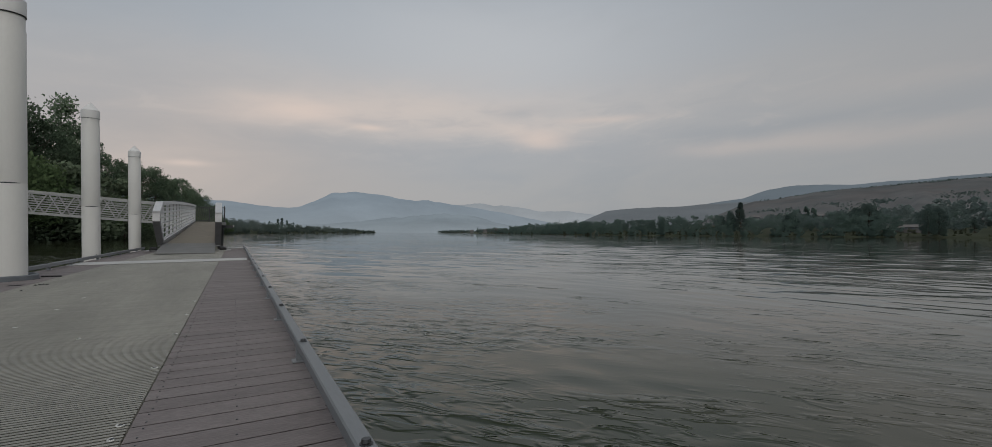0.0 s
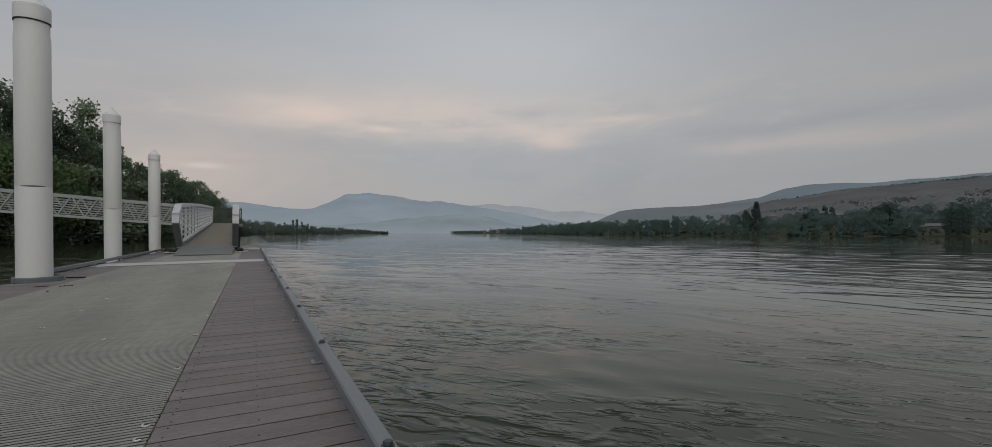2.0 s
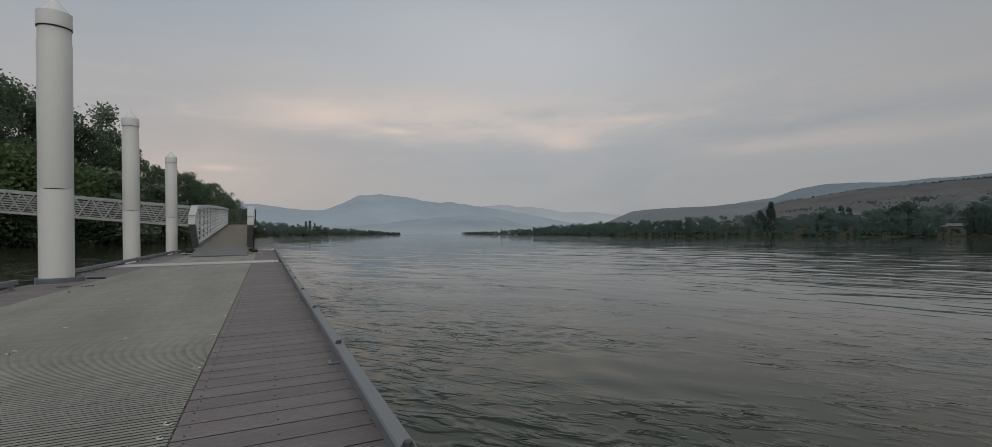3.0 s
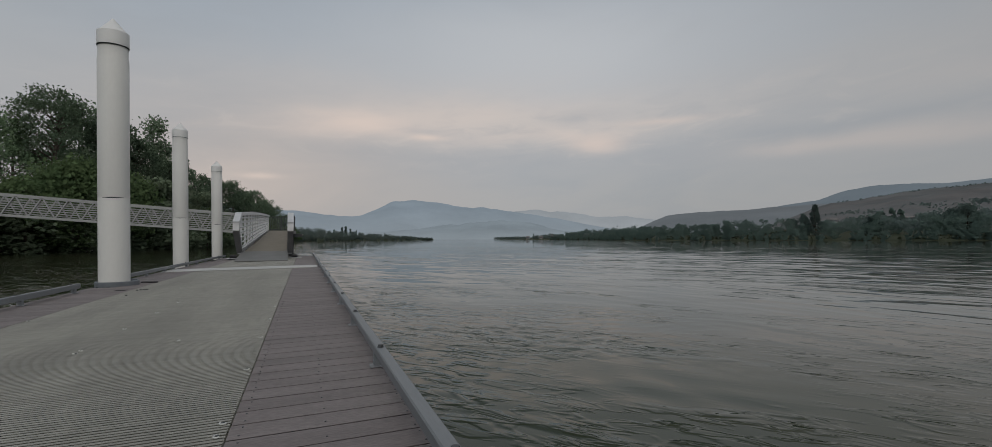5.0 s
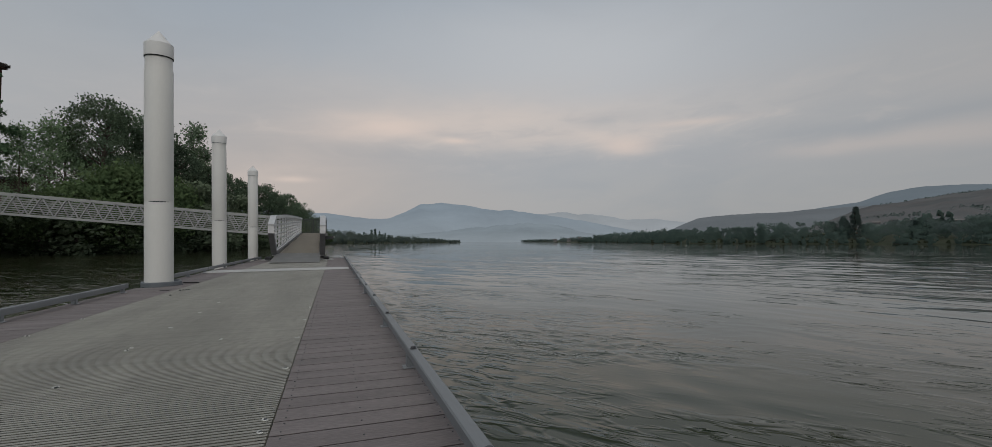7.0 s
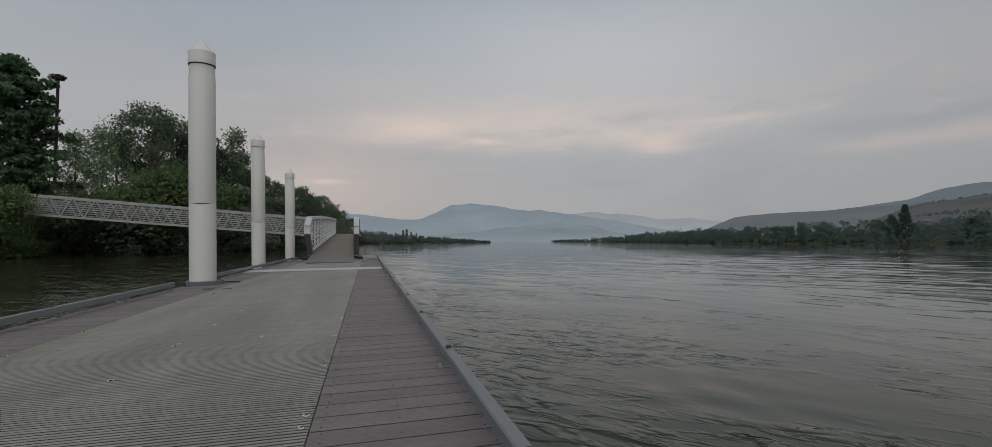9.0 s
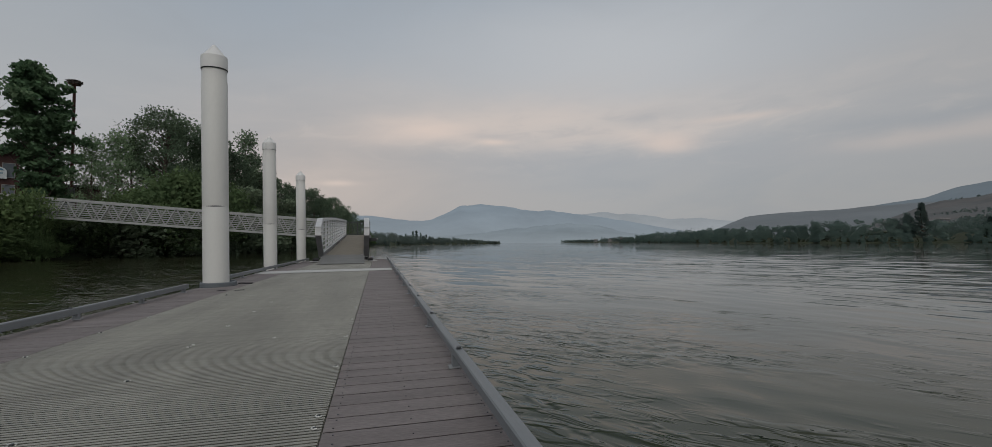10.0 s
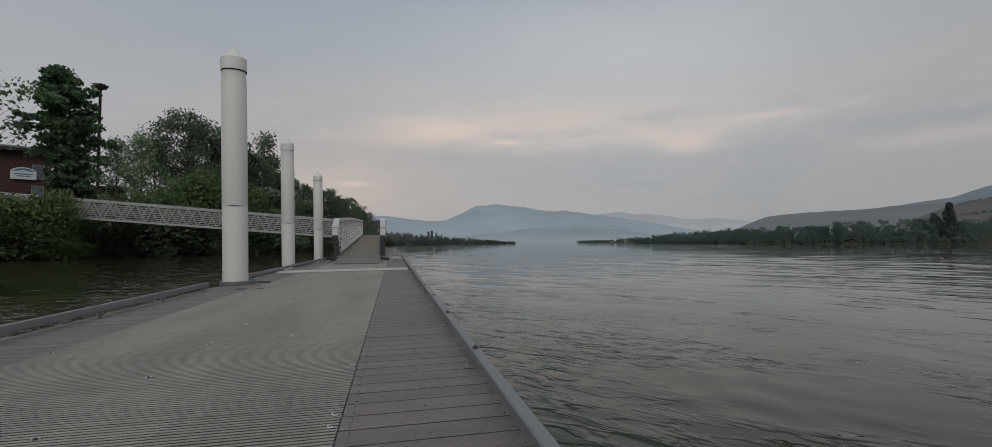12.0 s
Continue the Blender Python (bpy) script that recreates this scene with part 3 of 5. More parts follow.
    Z += nearby * 0.005 * np.sin(9 * wx + 4 * np.sin(2.2 * wy)) * np.sin(5 * wy + 2 * np.sin(1.7 * wx))
    Z += WATER
    nr, na = X.shape
    verts = np.stack([X, Y, Z], -1).reshape(-1, 3).tolist()
    verts.append((0, 0, WATER))
    faces = []
    for i in range(nr - 1):
        o = i * na
        for j in range(na):
            j2 = (j + 1) % na
            faces.append((o + j, o + na + j, o + na + j2, o + j2))
    c = nr * na
    faces += [(j, (j + 1) % na, c) for j in range(na)]
    me = raw("water", verts, faces, M["water"], smooth=True)
    tagged(new("water", me), "grey-green rippled river reflecting an overcast sky", "river", kind="structure")


WAKE = 0.045  # steepness of the old wake's rolls
build_water()


# ---- land ----
def shore_sheet(name, shore, offsets, heights, side, mat, label, wob=0.4):
    """Land rising from a shoreline: rows parallel to it, further inland."""
    rng = random.Random(7)
    pts = []
    for (x0, y0), (x1, y1) in zip(shore, shore[1:]):
        n = max(1, int(math.hypot(x1 - x0, y1 - y0) / 6))
        pts += [(x0 + (x1 - x0) * k / n, y0 + (y1 - y0) * k / n) for k in range(n)]
    pts.append(shore[-1])
    verts, faces = [], []
    for i, (x, y) in enumerate(pts):
        a, b = pts[max(0, i - 1)], pts[min(len(pts) - 1, i + 1)]
        d = Vector((b[0] - a[0], b[1] - a[1])).normalized()
        nx, ny = -d.y * side, d.x * side
        for o, h in zip(offsets, heights):
            w = rng.uniform(-wob, wob) if 0 < o < 100 else 0
            verts.append((x + nx * (o + w), y + ny * (o + w), h + w * 0.3))
    m = len(offsets)
    for i in range(len(pts) - 1):
        for j in range(m - 1):
            a = i * m + j
            faces.append((a, a + 1, a + m + 1, a + m))
    ob = new(name, raw(name, verts, faces, mat, smooth=True))
    return tagged(ob, label, "river bank", kind="structure")


LEFT_SHORE = [(-95, -40), (-60, 8), (-36, 28), (-28, 36.5), (-25.5, 40.5), (-23.5, 46), (-23, 58), (-21.5, 75), (-17, 95), (-10, 150), (6, 300), (62, 480), (182, 705)]
shore_sheet("ground_west_bank", LEFT_SHORE, (-2, 0, 1.5, 5, 12, 40, 120), (WATER - 1.2, WATER + 0.02, 0.6, 1.5, 2.2, 2.8, 3.0), 1, M["soil"], "dark grassy river bank under trees")
RIGHT_SHORE = [(900, 2300), (545, 1280), (330, 620), (244, 362), (203, 262), (214, 200), (252, 160), (282, 80), (300, -40), (330, -400)]
shore_sheet("ground_east_bank", RIGHT_SHORE, (-3, 0, 3, 12, 50, 160), (WATER - 1, WATER + 0.02, 0.1, 0.7, 3.0, 8.0), 1, M["lawn"], "low far river bank with grass and scrub")


def ridge(name, azs, els, near, far, dist, mat, label, n=220, rough=0.05, seed=1, kind="structure"):
    """A range of hills: its foot at near metres, its crest at dist, its back at far; crest heights follow angles."""
    noise_off = Vector((seed * 13.7, seed * 5.1, 0))
    verts, faces = [], []
    a0, a1 = azs[0], azs[-1]
    rows = [0.0, 0.12, 0.25, 0.4, 0.55, 0.7, 0.82, 0.92, 1.0, 1.1]
    for i in range(n + 1):
        az = a0 + (a1 - a0) * i / n
        top = math.tan(radians(lerp_list(az, azs, els))) * dist
        top += top * rough * noise.fractal(Vector((az * 0.5, seed, 0)) + noise_off, 0.8, 2.0, 5)
        for t in rows:
            d = near + (dist - near) * t if t <= 1 else far
            s = t ** 1.25 if t <= 1 else 0.3
            fold = noise.fractal(Vector((az * 0.35, t * 3.0, seed)) + noise_off, 1.0, 2.0, 4) * 0.22 * top * min(1, t * 3) * (1 - t if t < 1 else 0)
            verts.append((d * math.sin(radians(az)), d * math.cos(radians(az)), WATER - 1 + (top + 1) * s + fold))
    m = len(rows)
    for i in range(n):
        for j in range(m - 1):
            a = i * m + j
            faces.append((a, a + m, a + m + 1, a + 1))
    ob = new(name, raw(name, verts, faces, mat, smooth=True))
    return tagged(ob, label, "hills", kind=kind)


# smoke haze is painted into each range's glow, paler towards the valley floor
M["mt_far"] = haze_glow_mat("far_range_haze_glow", (0.05, 0.054, 0.058), (0.246, 0.268, 0.288), vary=0.95, veil=(0.285, 0.303, 0.320), veil_top=230)
M["mt_main"] = haze_glow_mat("main_mountain_haze_glow", (0.05, 0.054, 0.058), (0.172, 0.210, 0.246), scale=0.0022, vary=0.90, veil=(0.222, 0.256, 0.282), veil_top=260)
M["mt_low"] = haze_glow_mat("foothills_haze_glow", (0.05, 0.054, 0.055), (0.166, 0.199, 0.225), scale=0.004, vary=0.88, veil=(0.215, 0.247, 0.271), veil_top=70)
M["hill_far"] = haze_glow_mat("blue_ridge_haze_glow", (0.045, 0.048, 0.050), (0.098, 0.121, 0.141), vary=0.92)
M["hill_slope"] = haze_glow_mat("grey_slope_haze_glow", (0.032, 0.031, 0.031), (0.092, 0.104, 0.115), scale=0.006, col2=(0.035, 0.038, 0.038), bands=2.0, vary=0.92)
M["hill_mid"] = haze_glow_mat("dry_slope_haze_glow", (0.048, 0.038, 0.033), (0.055, 0.059, 0.063), scale=0.016, col2=(0.022, 0.024, 0.022), bands=2.6, vary=0.84)
ridge("backdrop_far_range", (14, 18, 21, 24.3, 26.9, 28.3, 29.2, 31, 33.8, 35.3, 37.2, 39.2, 43), (2.6, 2.9, 3.15, 3.36, 3.46, 3.2, 3.32, 3.06, 2.58, 2.62, 2.63, 2.3, 1.7), 4300, 4880, 4850, M["mt_far"], "pale mountain range far up the valley with painted smoke haze", seed=2, rough=0.03)
ridge("backdrop_mountain", (-30, -12, -4, -2, -0.65, 1.3, 3.8, 6, 7.6, 9.5, 10.4, 12.1, 13.2, 14.9, 17, 18.9, 20.4, 22.3, 24.3, 26.9, 29.4, 32, 35.3, 38), (3.6, 3.9, 3.5, 3.2, 3.25, 2.98, 2.65, 2.73, 3.41, 4.4, 4.42, 4.74, 4.43, 4.38, 3.96, 3.72, 3.78, 3.52, 3.19, 2.86, 2.38, 1.83, 1.22, 0.6), 3000, 4400, 4100, M["mt_main"], "blue-grey mountain with a broad peak in painted smoke haze", seed=1, rough=0.03)
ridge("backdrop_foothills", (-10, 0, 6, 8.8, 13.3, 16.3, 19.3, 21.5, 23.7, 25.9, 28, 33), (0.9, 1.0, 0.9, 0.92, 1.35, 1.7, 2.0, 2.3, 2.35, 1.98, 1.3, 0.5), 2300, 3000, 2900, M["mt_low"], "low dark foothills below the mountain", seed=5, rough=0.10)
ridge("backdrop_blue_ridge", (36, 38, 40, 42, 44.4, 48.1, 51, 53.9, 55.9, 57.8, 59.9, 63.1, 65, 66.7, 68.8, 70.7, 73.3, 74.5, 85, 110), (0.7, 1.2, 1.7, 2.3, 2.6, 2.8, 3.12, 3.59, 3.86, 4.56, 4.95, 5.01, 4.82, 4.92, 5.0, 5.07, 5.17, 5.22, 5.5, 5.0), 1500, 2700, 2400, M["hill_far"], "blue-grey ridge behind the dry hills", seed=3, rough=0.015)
ridge("backdrop_grey_slope", (36, 38.2, 39.5, 41.4, 44.9, 47.7, 50.7, 53.8, 56, 59, 63, 68), (0.6, 1.2, 1.8, 2.62, 2.95, 3.0, 3.18, 3.38, 3.5, 3.4, 3.0, 2.5), 700, 1900, 1700, M["hill_slope"], "grey-brown valley slope with painted smoke haze", seed=6, rough=0.02)
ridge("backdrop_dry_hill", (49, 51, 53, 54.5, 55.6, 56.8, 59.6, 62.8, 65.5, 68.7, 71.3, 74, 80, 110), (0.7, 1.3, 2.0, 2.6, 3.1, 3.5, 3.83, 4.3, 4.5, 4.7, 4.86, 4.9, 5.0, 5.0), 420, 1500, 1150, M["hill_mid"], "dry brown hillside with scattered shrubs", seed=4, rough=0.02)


# ---- trees ----
def leaf_cloud(rng, centres, per, spread, size, flat=0.8, shell=False):
    """Small leaves scattered round clump centres, or laid like tiles over the clump (shell); numpy arrays of corners and faces."""
    c = np.repeat(np.array(centres), per, axis=0)
    n = len(c)
    sp = np.repeat(np.array(spread) if np.ndim(spread) else np.full(len(centres), spread), per)[:, None]
    off = np.clip(rng.normal(size=(n, 3)), -1.7, 1.7) * sp * np.array([1, 1, flat]) * 0.55
    u = rng.normal(size=(n, 3))
    w = rng.normal(size=(n, 3)) + np.array([0, 0, 0.6])
    if shell:
        w = off / np.linalg.norm(off, axis=1)[:, None]
        off = w * sp * np.array([1, 1, flat]) * (0.62 + 0.26 * rng.random((n, 1)))
        w = w + 0.35 * rng.normal(size=(n, 3))
        u = np.cross(u, w)
    u /= np.linalg.norm(u, axis=1)[:, None]
    p = c + off
    v = np.cross(u, w)
    v /= np.linalg.norm(v, axis=1)[:, None]
    s = (size * (0.6 + 0.8 * rng.random(n)))[:, None]
    q = np.stack([p - u * s * 0.6, p + v * s * 0.36, p + u * s * 0.6, p - v * s * 0.36], 1).reshape(-1, 3)
    f = np.arange(4 * n).reshape(-1, 4)
    return q, f


def make_tree(seed, height, radius, base, clumps, per, leaf, mat, shape="round", trunk=0.22, label="", spread=0.9, name="tree", category="tree", taper=0.55, sway=(0, 0), tiers=None, flat=0.8):
    """A tapered trunk with limbs that end in clumps of leaves. Returns the thing, standing at the origin."""
    rng = np.random.default_rng(seed)
    cs = []
    while len(cs) < clumps:
        t = rng.random() ** 0.85
        if shape == "round":
            prof = math.sin(math.pi * min(1, 0.12 + 0.84 * t)) ** 0.55
        elif shape == "cone":
            prof = (1 - t) ** 0.95 * 0.97 + 0.05
        elif shape == "column":
            prof = math.sin(math.pi * (0.1 + 0.85 * t)) ** 0.4
        else:
            prof = (0.75 + 0.25 * math.sin(6 * t + seed)) * math.sin(math.pi * (0.1 + 0.84 * t)) ** 0.4
        a = rng.random() * 2 * math.pi
        rr = radius * prof * (0.35 + 0.65 * rng.random() ** 0.5) * (0.82 + 0.3 * math.sin(3 * a + seed) * math.sin(2 * a + 5 * t))
        z = base + (height - base - spread * 0.4) * t
        cs.append((rr * math.cos(a), rr * math.sin(a), z))
    if shape == "limb":
        cs = []
        n = clumps // 5
        for k in range(n):
            hf = (k + 0.5) / n
            reach = radius * (0.42 + 0.62 * math.sin(math.pi * min(1, hf * 1.5 + 0.02))) * (1 - hf) ** taper * rng.uniform(0.8, 1.15) + 0.25
            if tiers:
                reach = radius * lerp_list(hf, *tiers) * rng.uniform(0.5, 1.25)
            a = k * 2.4 + rng.normal() * 0.3
            rise = rng.uniform(0.25, 0.5)
            for f in (0.3, 0.5, 0.7, 0.86, 1.0):
                w = rng.normal(size=3) * 0.16
                cs.append((reach * f * math.cos(a) + w[0], reach * f * math.sin(a) + w[1], base + (height - base - 0.5) * hf + reach * f * rise * 0.6 + w[2]))
        cs += [(0.05, 0, height - 0.3), (0.1, 0.1, height - 0.8), (-0.1, 0, height - 1.2)]
    cs = [(x + sway[0] * (z / height) ** 1.6, y + sway[1] * (z / height) ** 1.6, z) for x, y, z in cs]
    bm = bmesh.new()
    lean = rng.normal(size=2) * 0.03 * height + np.array(sway) * 0.9
    line = [Vector((lean[0] * t * t, lean[1] * t * t, height * 0.9 * t)) for t in (0, 0.15, 0.35, 0.6, 0.8, 1)]
    tube(line, [trunk * 1.25, trunk, trunk * 0.8, trunk * 0.5, trunk * 0.28, trunk * 0.08], 8, bm)
    for c in cs[: max(10, clumps // 2)]:
        c = Vector(c)
        z0 = max(base * 0.6, c.z - 0.7 * math.hypot(c.x, c.y) - 0.3)
        t = min(0.95, z0 / (height * 0.9))
        s = Vector((lean[0] * t * t, lean[1] * t * t, z0))
        mid = s.lerp(c, 0.5) + Vector((0, 0, -0.08 * (c - s).length)) + Vector(rng.normal(size=3) * 0.12)
        r = trunk * (0.34 - 0.2 * t)
        tube([s, mid, c], [r, r * 0.55, r * 0.15], 5, bm, caps=False)
    q, f = leaf_cloud(rng, cs, per, spread * (0.7 + 0.6 * rng.random(len(cs))), leaf, flat)
    root = empty(name, label, category)
    part("trunk", bm, M["bark"], root, smooth=True)
    crown = new("crown", raw("crown", q.tolist(), f.tolist(), mat))
    crown.parent = root
    return root


def plant(proto, az, dist, top, ref_h, wide=1.0, z=2.0, turn=0.0, group=""):
    """A copy of a tree out in a direction, grown so that its top stands at the angle given."""
    x, y = dist * math.sin(radians(az)), dist * math.cos(radians(az))
    h = 0.63 + dist * math.tan(radians(top)) - z
    s = h / ref_h
    ob = copy_thing(proto, Matrix.LocRotScale((x, y, z), Euler((0, 0, turn)), (s * wide, s * wide, s)))
    if group:
        tagged(ob, group=group)
    return ob


def drop_thing(ob):
    for o in (*ob.children_recursive, ob):
        bpy.data.objects.remove(o)


def build_trees():
    rnd = random.Random(21)
    round_a = make_tree(3, 10, 4.2, 1.6, 74, 104, 0.21, M["leaf_bank"], "round", 0.24, "broad green cottonwood standing on the river bank", spread=0.7)
    round_b = make_tree(8, 10, 4.0, 1.2, 74, 104, 0.20, M["leaf_bank"], "round", 0.26, "dark green round-crowned tree on the river bank", spread=0.7)
    lumpy = make_tree(14, 10, 3.6, 1.0, 66, 106, 0.21, M["leaf_bank"], "lumpy", 0.2, "uneven dark green tree on the river bank", spread=0.68)
    sparse = make_tree(23, 10, 3.4, 2.0, 100, 34, 0.20, M["leaf_mid"], "limb", 0.16, "thin-leaved tree with sky showing through", spread=0.75)
    spiky = make_tree(31, 10, 2.0, 1.0, 52, 70, 0.20, M["leaf_dark"], "lumpy", 0.16, "narrow dark tree above the bank", spread=0.7)
    shrub_a = make_tree(41, 4, 2.4, 0.1, 46, 66, 0.19, M["leaf_light"], "round", 0.06, "bright green willow shrub at the water's edge", name="shrub", category="shrub", spread=0.65)
    shrub_b = make_tree(47, 4, 2.6, 0.1, 46, 66, 0.23, M["leaf_willow"], "round", 0.06, "dark green shrub at the water's edge", name="shrub", category="shrub", spread=0.65)
    bush = make_tree(53, 4, 2.4, 0.1, 46, 66, 0.20, M["leaf_thicket"], "round", 0.06, "dense yellow-green thicket in front of the bridge end", name="shrub", category="shrub", spread=0.7)
    big = make_tree(77, 16, 6.0, 3.0, 140, 88, 0.25, M["leaf_dark"], "round", 0.4, "large dark round-crowned tree with branches showing", spread=1.0)
    group = "trees along the west bank"
    spots = [(-1.9, 205, 2.7), (-2.4, 192, 2.7), (-2.9, 178, 3.6), (-3.5, 163, 3.6), (-3.9, 154, 4.4), (-4.4, 145, 4.2), (-5.0, 132, 5.2), (-5.9, 120, 5.2), (-6.9, 112, 6.1), (-7.9, 105, 5.8), (-9.0, 97, 6.5), (-10.3, 90, 6.7), (-11.4, 86, 7.2), (-12.6, 80, 8.3), (-14.6, 76, 8.6), (-15.8, 72, 9.6), (-17.4, 70, 11.2), (-19.0, 74, 12.0)]
    for i, (az, d, top) in enumerate(spots):
        plant((round_a, lumpy, round_b)[i % 3], az, d, top, 10, rnd.uniform(0.85, 1.1), 1.8, rnd.uniform(0, 6), group)
    plant(spiky, -13.8, 80, 11.9, 10, 1.0, 2, 1.0, group)
    plant(spiky, -13.1, 82, 9.6, 10, 1.0, 2, 2.0, group)
    plant(big, -21.0, 66, 13.1, 16, 0.95, 2, 0.5, group)
    plant(sparse, -24.6, 60, 10.7, 10, 1.0, 2.2, 0.3, group)
    plant(sparse, -26.4, 58, 10.0, 10, 0.9, 2.2, 2.3, group)
    plant(sparse, -23.4, 66, 10.8, 10, 1.0, 2.2, 4.3, group)
    group = "shrubs along the west bank"
    for i in range(46):
        t = i / 45
        az = -33 + 31.5 * t ** 0.9
        d = np.interp(az, [-36, -33, -30, -24, -20, -15, -11, -8, -5, -3, -1.5], [58, 58, 58, 58, 60, 66, 80, 92, 118, 150, 200]) * rnd.uniform(0.91, 1.02)
        plant((shrub_a, shrub_b, shrub_b)[i % 3], az, d, rnd.uniform(2.0, 4.2) * min(1, 62 / d) ** 0.8, 4, rnd.uniform(1.0, 1.5), -0.3, rnd.uniform(0, 6), group)
    for az, d, top, w in ((-18.6, 56, 7.4, 0.9), (-19.6, 55, 6.8, 1.0), (-17.6, 57, 6.4, 0.9), (-20.8, 55, 5.6, 1.1), (-16.2, 60, 6.2, 1.0), (-13.0, 68, 5.6, 1.0), (-22.6, 53, 5.2, 1.1), (-10.2, 80, 4.8, 1.0), (-25, 52, 4.4, 1.2), (-14.4, 64, 6.0, 1.0)):
        plant(shrub_a if az < -15 else shrub_b, az, d, top, 4, w, 0.6, rnd.uniform(0, 6), group)
    # thicket in front of the bridge's landward end
    for az, d, top, w in ((-35.5, 46, 4.0, 1.3), (-33.4, 47, 4.0, 1.2), (-32.0, 48, 3.1, 0.9), (-31.0, 48.5, 2.0, 0.8), (-30.0, 49, 1.2, 1.0), (-37.5, 45, 4.2, 1.4), (-34.2, 45, 2.2, 1.6), (-36.2, 44.5, 1.6, 1.8), (-32.4, 46.5, 1.4, 1.6), (-30.4, 47.5, 0.5, 1.6), (-28.6, 49, 0.2, 1.6), (-30.3, 48, 4.5, 0.5), (-31.4, 47.5, 4.4, 0.7), (-29.5, 48.5, 2.4, 0.5)):
        plant(bush, az, d, top, 4, w, -0.2, rnd.uniform(0, 6), group)
    for p in (round_a, round_b, lumpy, sparse, spiky, shrub_a, shrub_b, bush, big):
        drop_thing(p)
    maple = make_tree(90, 11, 3.1, 0.8, 380, 64, 0.22, M["leaf_maple"], "limb", 0.22, "dense dark green maple beside the bridge", spread=0.39, sway=(-0.9, -0.5), flat=0.5,
                      tiers=((0, 0.18, 0.36, 0.48, 0.6, 0.7, 0.78, 0.85, 0.94, 1), (0.24, 0.40, 0.55, 0.66, 0.63, 0.64, 0.55, 0.46, 0.24, 0.05)))
    plant(maple, -29.4, 58, 15.7, 11, 1.0, 2.2, 0.0)
    drop_thing(maple)
    arching = make_tree(97, 12, 6.4, 4.6, 100, 30, 0.22, M["leaf_mid"], "limb", 0.09, "thin tree with arching leafy boughs", spread=0.8)
    plant(arching, -38.0, 58, 18.0, 12, 1.0, 2.2, 0.4)
    drop_thing(arching)


build_trees()


def far_woods(name, spots, mat, label, seed, leaf=0.9, per=34, spread=1.5):
    """Woods too far off to tell the trees apart: clumps of leaves at each (x, y, height)."""
    rng = np.random.default_rng(seed)
    cs, wide = [], []
    for x, y, z, h in spots:
        r = h * (0.30 + 0.18 * rng.random())
        wide += [spread * min(1.3, max(0.45, h / 8))] * 14
        for k in range(14):
            t = rng.random()
            a = rng.random() * 6.28
            q = r * math.sin(math.pi * (0.15 + 0.8 * t)) ** 0.6 * rng.random() ** 0.5
            cs.append((x + q * math.cos(a), y + q * math.sin(a), z + h * (0.06 + 0.84 * t)))
    q, f = leaf_cloud(rng, cs, per, wide, leaf, 0.85, shell=True)
    return tagged(new(name, raw(name, q.tolist(), f.tolist(), mat)), label, "woods", kind="stuff")


def along(shore, n, rng, inland, side, jitter=1.0):
    """Random points a little inland of a shoreline, thicker where it is near."""
    out = []
    seg = [math.dist(a, b) for a, b in zip(shore, shore[1:])]
    for _ in range(n):
        k = rng.choices(range(len(seg)), seg)[0]
        t = rng.random()
        (x0, y0), (x1, y1) = shore[k], shore[k + 1]
        nx, ny = -(y1 - y0) / seg[k] * side, (x1 - x0) / seg[k] * side
        o = inland[0] + (inland[1] - inland[0]) * rng.random()
        out.append((x0 + (x1 - x0) * t + nx * o, y0 + (y1 - y0) * t + ny * o, o))
    return out


